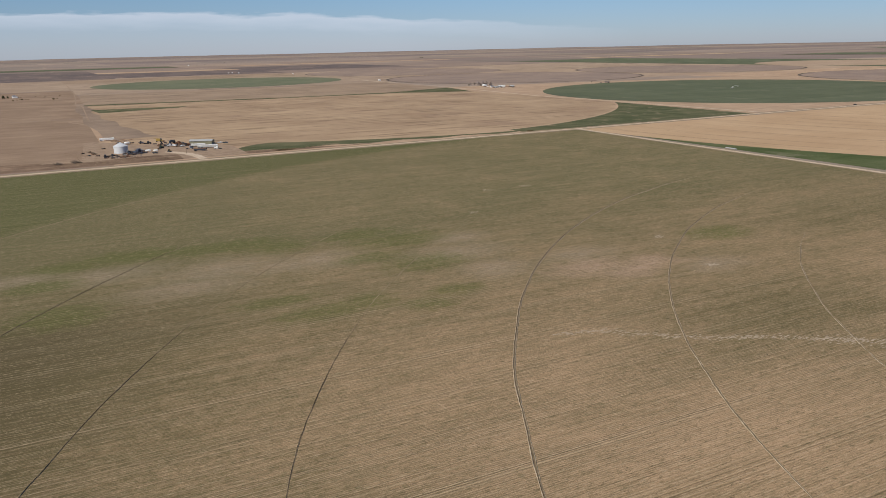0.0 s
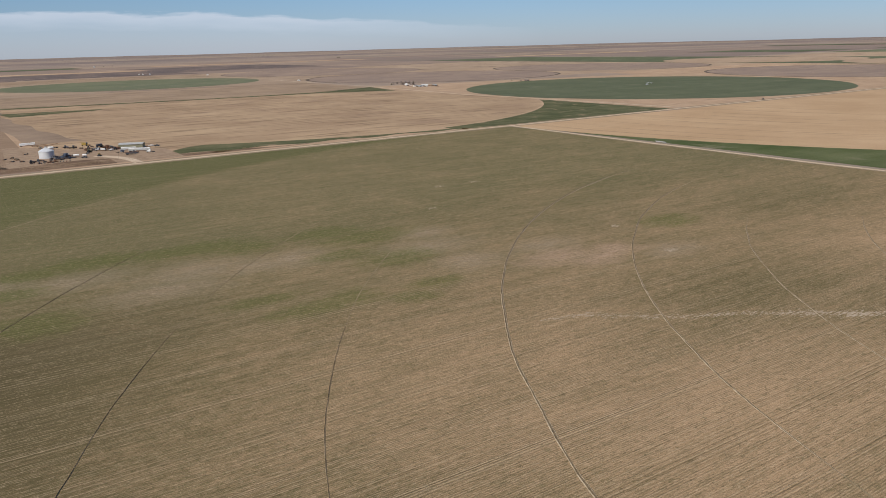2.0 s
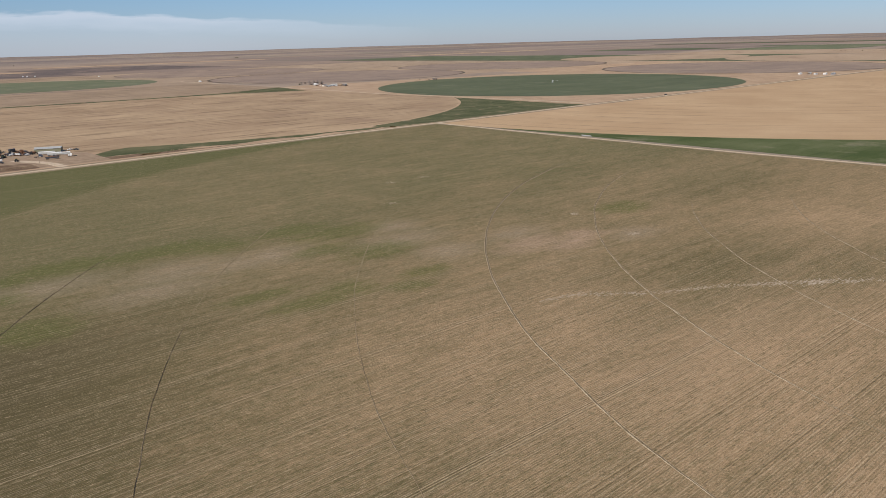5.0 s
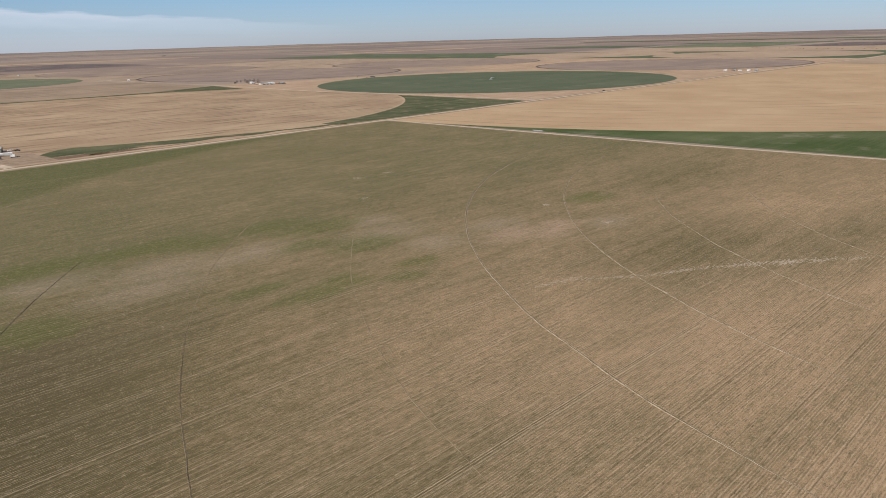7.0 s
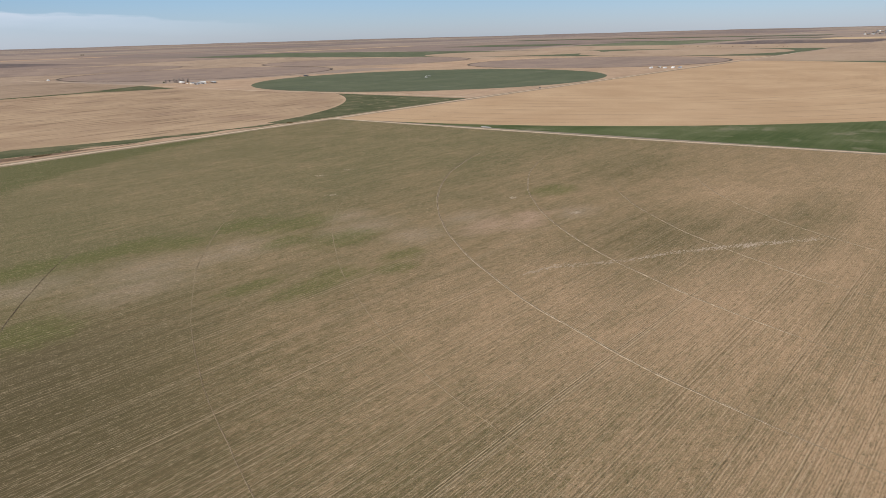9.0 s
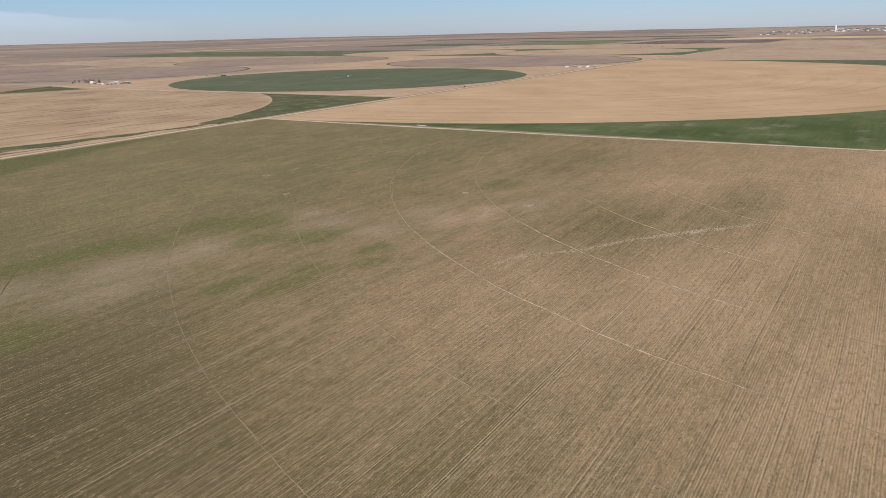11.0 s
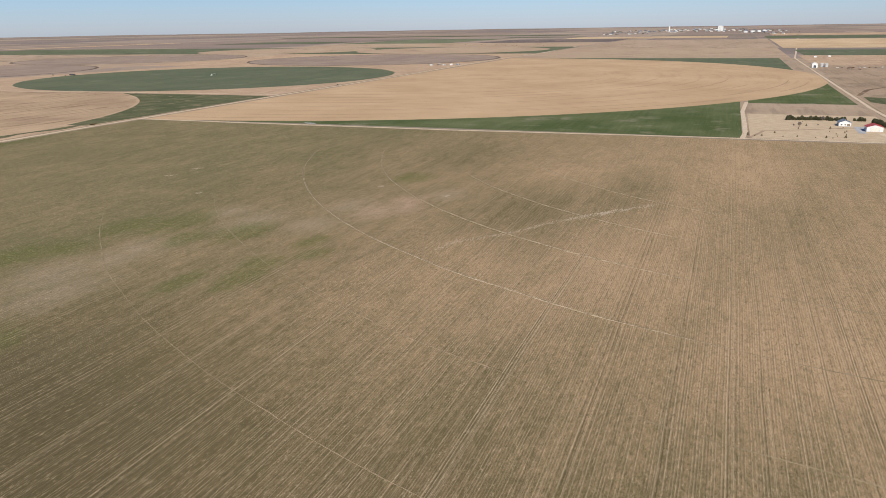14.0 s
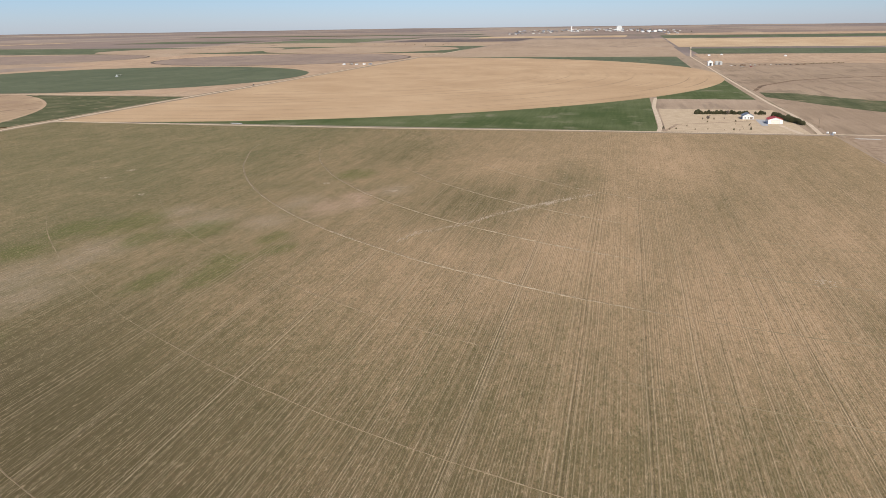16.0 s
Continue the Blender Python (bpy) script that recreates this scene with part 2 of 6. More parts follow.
    wet = stand_of([(-537, -345, 26, 12), (-504, -350, 17, 11), (-482, -352, 24, 12), (-464, -366, 15, 12), (-421, -364, 20, 12), (-404, -386, 26, 13), (-432, -410, 16, 9), (-412, -432, 20, 13), (-474, -476, 20, 8), (-458, -472, 12, 10), (-436, -487, 10, 7), (-419, -477, 12, 7), (-251, -461, 18, 12), (-576, -380, 15, 9), (-570, -428, 18, 14), (-490, -454, 16, 6), (-566, -350, 18, 9)], wob, 0.55, 1.4)
    c = n.mix(n.math("MULTIPLY", wet, n.math("MULTIPLY", n.span(clods, 0.38, 0.66, 0.95, 0.4), n.span(tufts, 0.40, 0.66, 1.0, 0.35))), c, green)
    # drill rows
    sway = n.math("MULTIPLY", n.noise(n.grid(0.012, 0.02, 9, 9), 1.0, 2, 0.5), 1.6)
    across = n.math("ADD", V, sway)
    lift = n.math("MULTIPLY", n.span(V, -560, -330, 1.0, 0.55), n.span(U, -440, -180, 1.0, 0.45))

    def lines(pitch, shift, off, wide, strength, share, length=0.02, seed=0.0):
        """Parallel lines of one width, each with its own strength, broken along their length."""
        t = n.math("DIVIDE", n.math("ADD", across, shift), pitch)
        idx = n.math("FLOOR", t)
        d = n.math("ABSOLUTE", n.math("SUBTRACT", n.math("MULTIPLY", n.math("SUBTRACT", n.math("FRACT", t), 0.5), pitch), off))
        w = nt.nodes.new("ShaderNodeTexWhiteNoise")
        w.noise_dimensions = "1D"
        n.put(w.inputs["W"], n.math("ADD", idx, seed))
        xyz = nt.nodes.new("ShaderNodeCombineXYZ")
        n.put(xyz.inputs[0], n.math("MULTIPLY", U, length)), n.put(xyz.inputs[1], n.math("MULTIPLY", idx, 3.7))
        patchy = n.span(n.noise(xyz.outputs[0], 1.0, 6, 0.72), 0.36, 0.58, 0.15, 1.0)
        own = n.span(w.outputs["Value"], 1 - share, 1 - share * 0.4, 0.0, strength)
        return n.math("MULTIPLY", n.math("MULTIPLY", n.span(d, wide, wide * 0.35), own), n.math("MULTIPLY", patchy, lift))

    # shadow inside furrows and row grooves, put in as colour
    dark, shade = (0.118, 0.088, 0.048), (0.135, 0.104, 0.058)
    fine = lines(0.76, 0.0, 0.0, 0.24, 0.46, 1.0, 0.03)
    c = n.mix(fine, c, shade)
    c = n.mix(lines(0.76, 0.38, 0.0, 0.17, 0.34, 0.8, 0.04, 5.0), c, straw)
    # furrows: a bank painted lit (straw) beside one painted shaded (dark), the wheelings deepest
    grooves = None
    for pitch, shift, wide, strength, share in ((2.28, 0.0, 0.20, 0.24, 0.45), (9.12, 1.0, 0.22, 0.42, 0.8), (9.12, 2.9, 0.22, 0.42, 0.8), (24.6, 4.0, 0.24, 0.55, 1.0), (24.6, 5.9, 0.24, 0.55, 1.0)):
        shaded_bank = lines(pitch, shift, -0.25, wide, strength, share, 0.012, pitch)
        lit_bank = lines(pitch, shift, 0.27, wide, strength * 0.8, share, 0.012, pitch)
        c = n.mix(shaded_bank, c, dark)
        c = n.mix(lit_bank, c, straw)
        edge = n.math("SUBTRACT", lit_bank, shaded_bank)
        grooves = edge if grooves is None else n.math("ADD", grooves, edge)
    # straw laid along the rows, clods, stones
    litter = n.noise(n.grid(0.32, 1.25, 53, 29), 1.0, 4, 0.8)
    c = n.mix(n.span(litter, 0.55, 0.70, 0.0, 0.52), c, straw)
    c = n.mix(n.span(litter, 0.45, 0.32, 0.0, 0.80), c, (0.098, 0.078, 0.040))
    c = n.mix(n.span(n.noise(n.grid(0.22, 0.34, 83, 7), 1.0, 3, 0.7), 0.40, 0.30, 0.0, 0.40), c, (0.098, 0.088, 0.040))
    c = n.mix(n.math("MULTIPLY", n.span(streak, 0.42, 0.30, 0.0, 0.45), n.span(V, -600, -400, 0.5, 1.0)), c, (0.105, 0.090, 0.042))
    c = n.mix(n.math("MULTIPLY", n.span(clods, 0.42, 0.34, 0.0, 0.75), near), c, (0.085, 0.064, 0.034))
    c = n.mix(n.math("MULTIPLY", n.span(tufts, 0.42, 0.34, 0.0, 0.55), near), c, (0.100, 0.082, 0.042))
    c = n.mix(n.math("MULTIPLY", n.span(tufts, 0.60, 0.70, 0.0, 0.40), near), c, straw)
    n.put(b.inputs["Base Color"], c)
    b.inputs["Roughness"].default_value, b.inputs["Specular IOR Level"].default_value = 0.95, 0.08
    relief = n.math("ADD", n.math("SUBTRACT", grooves, fine), n.math("ADD", n.math("MULTIPLY", clods, 1.2), tufts))
    n.put(b.inputs["Normal"], n.bump(relief, 0.6, 0.3))
    return m


def dirt(name, colour, pale, scale=0.12):
    m, nt, b = mat(name)
    n = Net(nt)
    c = n.mix(n.span(n.noise(n.grid(), scale, 6, 0.65), 0.35, 0.65), colour, pale)
    c = n.mix(n.span(n.noise(n.grid(), 1.3, 4, 0.7), 0.3, 0.6, 0.35, 0), c, tuple(k * 0.5 for k in colour))
    n.put(b.inputs["Base Color"], c)
    b.inputs["Roughness"].default_value, b.inputs["Specular IOR Level"].default_value = 0.95, 0.1
    n.put(b.inputs["Normal"], n.bump(n.noise(n.grid(), 1.1, 4), 0.4, 0.1))
    return m


def plain_land(name):
    """The open plain: quarters and strips of stubble, fallow, sod and winter wheat, some under pivots, out to the skyline."""
    m, nt, b = mat(name)
    n = Net(nt)
    uvn = nt.nodes.new("ShaderNodeUVMap")
    uvn.uv_map = "survey"

    def vec(op, a, k=None):
        v = nt.nodes.new("ShaderNodeVectorMath")
        v.operation = op
        n.put(v.inputs[0], a)
        if k:
            v.inputs[1].default_value = k
        return v.outputs[0]

    def chance(cell, shift):
        w = nt.nodes.new("ShaderNodeTexWhiteNoise")
        w.noise_dimensions = "2D"
        n.put(w.inputs["Vector"], vec("ADD", cell, (shift, shift * 1.7, 0)))
        return w.outputs["Value"]

    def tones(v, table):
        ramp = nt.nodes.new("ShaderNodeValToRGB")
        ramp.color_ramp.interpolation = "CONSTANT"
        el = ramp.color_ramp.elements
        for i, (p, c) in enumerate(table):
            e = el[i] if i < 2 else el.new(p)
            e.position, e.color = p, (*c, 1)
        n.put(ramp.inputs[0], v)
        return ramp.outputs[0]

    quarter = vec("ADD", uvn.outputs[0], (-0.41, -0.03, 0))
    cell = vec("FLOOR", quarter)
    strips = vec("FLOOR", vec("MULTIPLY", quarter, (1, 4, 0)))
    slabs = vec("FLOOR", vec("MULTIPLY", quarter, (3, 0.5, 0)))
    tan, rust, pale, dim, plum, wheat = (0.30, 0.215, 0.155), (0.25, 0.18, 0.14), (0.50, 0.385, 0.275), (0.205, 0.155, 0.130), (0.125, 0.102, 0.108), (0.055, 0.082, 0.062)
    c = tones(chance(cell, 0.3), [(0.0, tan), (0.22, dim), (0.42, rust), (0.60, plum), (0.74, pale), (0.86, tan), (0.94, wheat)])
    cs = tones(chance(strips, 5.3), [(0.0, tan), (0.25, plum), (0.45, pale), (0.62, dim), (0.88, wheat)])
    c = n.mix(n.math("GREATER_THAN", chance(cell, 9.1), 0.66), c, cs)
    cl = tones(chance(slabs, 2.3), [(0.0, rust), (0.3, pale), (0.45, plum), (0.75, tan), (0.93, wheat)])
    c = n.mix(n.math("GREATER_THAN", chance(cell, 3.7), 0.80), c, cl)
    # quarters under a pivot
    inner = nt.nodes.new("ShaderNodeVectorMath")
    inner.operation = "LENGTH"
    n.put(inner.inputs[0], vec("SUBTRACT", vec("FRACTION", quarter), (0.5, 0.5, 0)))
    disc = n.span(inner.outputs["Value"], 0.495, 0.485)
    rim = n.math("MULTIPLY", disc, n.span(inner.outputs["Value"], 0.46, 0.47))
    ringed = n.math("GREATER_THAN", chance(cell, 7.9), 0.62)
    cd = tones(chance(cell, 4.4), [(0.0, dim), (0.4, wheat), (0.62, rust), (0.85, plum)])
    c = n.mix(n.math("MULTIPLY", disc, ringed), c, cd)
    c = n.mix(n.math("MULTIPLY", rim, n.math("MULTIPLY", ringed, 0.6)), c, (0.10, 0.08, 0.07))
    # roads on the section lines
    half = nt.nodes.new("ShaderNodeSeparateXYZ")
    n.put(half.inputs[0], vec("FRACTION", vec("MULTIPLY", quarter, (0.5, 0.5, 0))))
    for s in (0, 1):
        c = n.mix(n.math("LESS_THAN", half.outputs[s], 0.010), c, (0.50, 0.39, 0.29))
    # whole townships that lie fallow or in stubble
    town = vec("FLOOR", vec("MULTIPLY", vec("ADD", quarter, (0.3, 0.2, 0)), (0.17, 0.42, 0)))
    ct = tones(chance(town, 6.1), [(0.0, tan), (0.2, (0.155, 0.128, 0.128)), (0.42, pale), (0.6, rust), (0.82, (0.10, 0.105, 0.095)), (0.9, (0.42, 0.33, 0.25))])
    c = n.mix(0.52, c, ct)
    far = n.noise(uvn.outputs[0], 0.16, 4, 0.55)
    c = n.mix(n.span(far, 0.50, 0.62, 0.0, 0.35), c, (0.165, 0.135, 0.135))
    # greying by distance haze, mixed evenly into the soil colour
    c = n.mix(0.25, c, (0.36, 0.29, 0.26))
    c = n.mix(n.span(n.noise(uvn.outputs[0], 2.3, 6, 0.65), 0.4, 0.7, 0, 0.35), c, (0.195, 0.148, 0.122))
    c = n.mix(n.span(n.noise(vec("MULTIPLY", uvn.outputs[0], (1.5, 26.0, 0)), 1.0, 4, 0.6), 0.3, 0.7, 0, 0.25), c, (0.35, 0.265, 0.20))
    c = n.mix(n.span(n.noise(n.grid(), 0.25, 5, 0.7), 0.3, 0.6, 0.3, 0), c, (0.13, 0.095, 0.065))
    n.put(b.inputs["Base Color"], c)
    b.inputs["Roughness"].default_value, b.inputs["Specular IOR Level"].default_value = 0.95, 0.05
    return m


M_LAND = plain_land("plain")
M_HOME = home_field("thin_wheat")
M_STUBBLE = crop("stubble", (0.345, 0.235, 0.147), (0.50, 0.358, 0.225), (0.33, 0.225, 0.148), along=0.016, across=0.34, streak=0.55, lines=0.55)
M_YELLOW = crop("wheat_stubble", (0.45, 0.298, 0.172), (0.545, 0.378, 0.228), None, streak=0.25, amount=0.25, polar=(822, -8), lines=0.14)
M_STRAWFIELD = crop("pale_stubble", (0.46, 0.32, 0.195), (0.58, 0.43, 0.27), None, along=0.004, across=0.03, streak=0.5, turn=True)
M_MARGIN = crop("field_margin", (0.42, 0.285, 0.185), (0.52, 0.37, 0.245), (0.36, 0.245, 0.165), big=1 / 70, lines=0.3)
M_SOD = crop("dry_sod", (0.37, 0.265, 0.18), (0.44, 0.325, 0.225), (0.32, 0.225, 0.155))
M_PIVOT = crop("irrigated_wheat", (0.105, 0.119, 0.068), (0.138, 0.147, 0.086), (0.165, 0.168, 0.105), across=0.22, streak=0.5, amount=0.15, lines=0.2)
M_WEEDS = crop("dry_weed_ground", (0.150, 0.096, 0.062), (0.29, 0.195, 0.128), (0.36, 0.26, 0.175), big=1 / 24, along=0.03, across=0.25, streak=0.8)
M_PALEPIVOT = crop("thin_irrigated_wheat", (0.140, 0.152, 0.090), (0.185, 0.188, 0.115), (0.22, 0.20, 0.13), across=0.2, streak=0.5, amount=0.15)
M_WEDGE = crop("corner_wheat", (0.072, 0.084, 0.036), (0.165, 0.150, 0.080), (0.28, 0.21, 0.13), big=1 / 48, across=0.3, streak=0.7)
M_GRASS = crop("verge_wheat", (0.068, 0.090, 0.028), (0.142, 0.150, 0.070), (0.225, 0.20, 0.125), streak=0.45, across=0.3, big=1 / 100)
M_FALLOW = crop("fallow", (0.345, 0.250, 0.174), (0.43, 0.32, 0.225), (0.28, 0.203, 0.145), across=0.2, streak=0.6, lines=0.3)
M_PURPLE = crop("worked_soil", (0.265, 0.197, 0.155), (0.345, 0.255, 0.194), (0.24, 0.178, 0.145), across=0.2, streak=0.6)
M_TRODDEN = crop("trodden_ground", (0.245, 0.178, 0.128), (0.35, 0.255, 0.178), (0.29, 0.208, 0.145), big=1 / 60, across=0.1, streak=0.6)
M_DARKSOIL = crop("burnt_soil", (0.135, 0.108, 0.100), (0.21, 0.160, 0.135), (0.26, 0.19, 0.15), big=1 / 110, streak=0.8)
M_BARE = crop("bare_soil", (0.305, 0.218, 0.146), (0.40, 0.29, 0.198), (0.25, 0.182, 0.122), across=0.25, streak=0.65, lines=0.3)
M_WESTBARE = crop("west_bare_soil", (0.255, 0.174, 0.115), (0.355, 0.25, 0.168), (0.285, 0.195, 0.132), big=1 / 90, across=0.2, streak=0.7)
M_YRUT = dirt("stubble_rut", (0.24, 0.165, 0.10), (0.33, 0.235, 0.145), 0.2)
M_YARD = dirt("yard_dirt", (0.285, 0.198, 0.132), (0.40, 0.292, 0.202))
M_LAWN = dirt("dry_lawn", (0.46, 0.345, 0.228), (0.56, 0.43, 0.295))
M_ROAD = dirt("gravel_road", (0.52, 0.40, 0.285), (0.64, 0.51, 0.38))
M_TRACK = dirt("wheel_rut", (0.140, 0.104, 0.062), (0.23, 0.172, 0.11), 0.5)
M_BERM = dirt("rut_berm", (0.27, 0.206, 0.129), (0.53, 0.425, 0.30), 0.28)
M_FAINT = dirt("old_rut", (0.20, 0.155, 0.088), (0.33, 0.255, 0.16), 0.12)
M_BANK = dirt("dark_rut_bank", (0.27, 0.202, 0.124), (0.40, 0.31, 0.205), 0.3)
M_BIN = plain("white_bin_steel", (0.60, 0.61, 0.62), 0.45, 0.15, 0.08)
M_CREAM = plain("cream_paint", (0.72, 0.68, 0.60), 0.55, vary=0.08)
M_APRON = dirt("blue_grey_concrete", (0.34, 0.335, 0.34), (0.42, 0.415, 0.42))
M_PINE = plain("dry_pine_foliage", (0.125, 0.105, 0.050), 0.95, vary=0.35, scale=1.4, spec=0.1)
M_WASH = dirt("washed_soil", (0.38, 0.295, 0.205), (0.50, 0.405, 0.30), 0.4)
M_VERGE = crop("verge_grass", (0.25, 0.185, 0.115), (0.36, 0.27, 0.18), (0.20, 0.165, 0.09), big=1 / 40, streak=0.4)


# ---- setting ----
def mesh_object(name, verts, faces, material, label="", category="", kind="structure", group=""):
    me = bpy.data.meshes.new(name)
    me.from_pydata(verts, [], faces)
    me.materials.append(material)
    return tagged(new(name, me), label, category, group, kind)


def drape(x, y, lift):
    return (x, y, land(x, y) + lift)


def blanket(name, edge0, edge1, n, material, label, lift=0.08, category="field", across=None):
    """A sheet on the land between two edges, each a function of 0..1 that gives (u, v)."""
    k = across or n
    verts, faces = [], []
    for i in range(n + 1):
        a, b = edge0(i / n), edge1(i / n)
        for j in range(k + 1):
            s = j / k
            verts.append(drape(*P(a[0] + (b[0] - a[0]) * s, a[1] + (b[1] - a[1]) * s), lift))
    for i in range(n):
        for j in range(k):
            q = i * (k + 1) + j
            faces.append((q, q + k + 1, q + k + 2, q + 1))
    ob = mesh_object(name, verts, faces, material, label, category)
    if ob.data.polygons[0].normal.z < 0:
        ob.data.flip_normals()
    return ob


def line(*pts):
    """An edge that runs straight from point to point."""
    cuts = [0.0]
    for a, b in zip(pts, pts[1:]):
        cuts.append(cuts[-1] + math.dist(a, b))

    def at(s):
        d = s * cuts[-1]
        for i in range(len(pts) - 1):
            if d <= cuts[i + 1] or i == len(pts) - 2:
                k = (d - cuts[i]) / max(cuts[i + 1] - cuts[i], 1e-6)
                return pts[i][0] + (pts[i + 1][0] - pts[i][0]) * k, pts[i][1] + (pts[i + 1][1] - pts[i][1]) * k

    return at


def arc(cu, cv, ru, rv, a0, a1):
    """An edge along an ellipse, between two angles in degrees from u."""
    return lambda s: (cu + ru * math.cos(radians(a0 + (a1 - a0) * s)), cv + rv * math.sin(radians(a0 + (a1 - a0) * s)))


def disc_field(name, cu, cv, ru, rv, material, label, lift=0.1, rings=10, segs=96):
    verts, faces = [drape(*P(cu, cv), lift)], []
    for i in range(1, rings + 1):
        for j in range(segs):
            a = math.tau * j / segs
            w = 1 + 0.006 * noise.noise((math.cos(a) * 5, math.sin(a) * 5, cu * 0.01))
            verts.append(drape(*P(cu + ru * w * i / rings * math.cos(a), cv + rv * w * i / rings * math.sin(a)), lift))
    for j in range(segs):
        faces.append((0, 1 + j, 1 + (j + 1) % segs))
    for i in range(rings - 1):
        for j in range(segs):
            a, b = 1 + i * segs + j, 1 + i * segs + (j + 1) % segs
            faces.append((a, a + segs, b + segs, b))
    return mesh_object(name, verts, faces, material, label, "field")


def strip(name, pts, width, material, label, lift=0.16, category="road", step=40.0, crown=0.12, wob=0.6):
    """A road with a crown, worn shoulders and uneven edges, along points of the grid."""
    mid = []
    for a, b in zip(pts, pts[1:]):
        n = max(1, int(math.dist(a, b) / step))
        mid += [(a[0] + (b[0] - a[0]) * i / n, a[1] + (b[1] - a[1]) * i / n) for i in range(n)]
    mid.append(pts[-1])
    verts, faces = [], []
    prof = [(-0.5, 0.0), (-0.3, 0.6), (0.0, 1.0), (0.3, 0.6), (0.5, 0.0)]
    for i, p in enumerate(mid):
        a, b = mid[max(i - 1, 0)], mid[min(i + 1, len(mid) - 1)]
        d = math.dist(a, b)
        nu, nv = -(b[1] - a[1]) / d, (b[0] - a[0]) / d
        w = width + wob * noise.noise((p[0] * 0.03, p[1] * 0.03, 1.7))
        for s, h in prof:
            verts.append(drape(*P(p[0] + nu * w * s, p[1] + nv * w * s), lift + crown * h))
    k = len(prof)
    for i in range(len(mid) - 1):
        for j in range(k - 1):
            q = i * k + j
            faces.append((q, q + k, q + k + 1, q + 1))
    ob = mesh_object(name, verts, faces, material, label, category)
    if ob.data.polygons[0].normal.z < 0:
        ob.data.flip_normals()
    return ob


def build_ground():
    """One sheet to the skyline; its survey coordinates are half miles of open plain."""
    radii = [120.0 * i for i in range(1, 19)] + [2180.0 + 33.4 * i for i in range(81)] + [4900.0, 4980.0]
    segs = 400
    verts, faces, far = [(MID[0], MID[1], 0.0)], [], [(0.0, 0.0)]

    def survey(r, a):
        k = far_range(min(r, RIM))
        x, y = MID[0] + k * math.sin(a) - ORIGIN[0], MID[1] + k * math.cos(a) - ORIGIN[1]
        return (x * EU[0] + y * EU[1]) / 805.0 + 200, (x * EV[0] + y * EV[1]) / 805.0 + 200

    far[0] = survey(0, 0)
    for r in radii:
        for j in range(segs):
            a = math.tau * j / segs
            x, y = MID[0] + r * math.sin(a), MID[1] + r * math.cos(a)
            verts.append((x, y, land(x, y)))
            far.append(survey(r, a))
    for j in range(segs):
        faces.append((0, 1 + (j + 1) % segs, 1 + j))
    for i in range(len(radii) - 1):
        for j in range(segs):
            a, b = 1 + i * segs + j, 1 + i * segs + (j + 1) % segs
            faces.append((a, b, b + segs, a + segs))
    ob = mesh_object("ground", verts, faces, M_LAND, "wide dry plain of stubble and fallow strips to the horizon", "ground")
    layer = ob.data.uv_layers.new(name="survey")
    vi = np.zeros(len(ob.data.loops), dtype=np.int32)
    ob.data.loops.foreach_get("vertex_index", vi)
    layer.data.foreach_set("uv", np.array(far, dtype=np.float32)[vi].ravel())
    for p in ob.data.polygons:
        p.use_smooth = True
    if ob.data.polygons[5].normal.z < 0:
        ob.data.flip_normals()


build_ground()

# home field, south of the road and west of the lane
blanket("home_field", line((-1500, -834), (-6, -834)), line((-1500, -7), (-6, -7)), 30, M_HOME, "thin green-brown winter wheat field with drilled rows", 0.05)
blanket("bare_field", line((-1500, -2000), (-6, -2000)), line((-1500, -835), (-6, -835)), 8, M_BARE, "bare brown soil south of the wheat field", 0.05)
# the half circle of stubble east of the lane, and its corners
YC, YR = (822, -8), 820
blanket("wheat_stubble_field", arc(*YC, YR, YR, 180, 270), line((YC[0] - YR, YC[1]), (YC[0], YC[1])), 48, M_YELLOW, "golden stubble under a half-circle pivot, with faint ruts", 0.08)
blanket("wheat_stubble_field", arc(*YC, YR, YR, 360, 270), line((YC[0] + YR, YC[1]), (YC[0], YC[1])), 48, M_YELLOW, "golden stubble under a half-circle pivot, with faint ruts", 0.08)
def west_corner(s):
    """Along the half circle, down to the driveway."""
    v = -14 - (680 - 14) * s
    return YC[0] - math.sqrt(YR**2 - (v - YC[1]) ** 2), v


blanket("corner_field", line((6, -14), (6, -680)), west_corner, 40, M_GRASS, "dark green wheat in the corner between road and stubble", 0.07, across=8)
blanket("yard_lawn", line((6, -687), (6, -817)), line((208, -687), (208, -817)), 8, M_LAWN, "dry pale lawn round the farmhouse", 0.07, "lawn")
blanket("fallow_plot", line((208, -687), (208, -817)), line((334, -690), (334, -817)), 8, M_FALLOW, "dry brown plot behind the windbreak", 0.07)
blanket("corner_field", line((334, -690), (334, -817)), lambda s: (YC[0] - math.sqrt(max(YR**2 - (-690 - 127 * s - YC[1]) ** 2, 0)) + 4 * s, -690 - 127 * s), 12, M_GRASS, "dark green wheat in the corner between lane and stubble", 0.07)
blanket("corner_field", lambda s: (YC[0] + math.sqrt(YR**2 - (-20 - 770 * s - YC[1]) ** 2), -20 - 770 * s), line((1646, -20), (1646, -790)), 40, M_PIVOT, "dark green wheat in the corner beyond the stubble", 0.12, across=6)
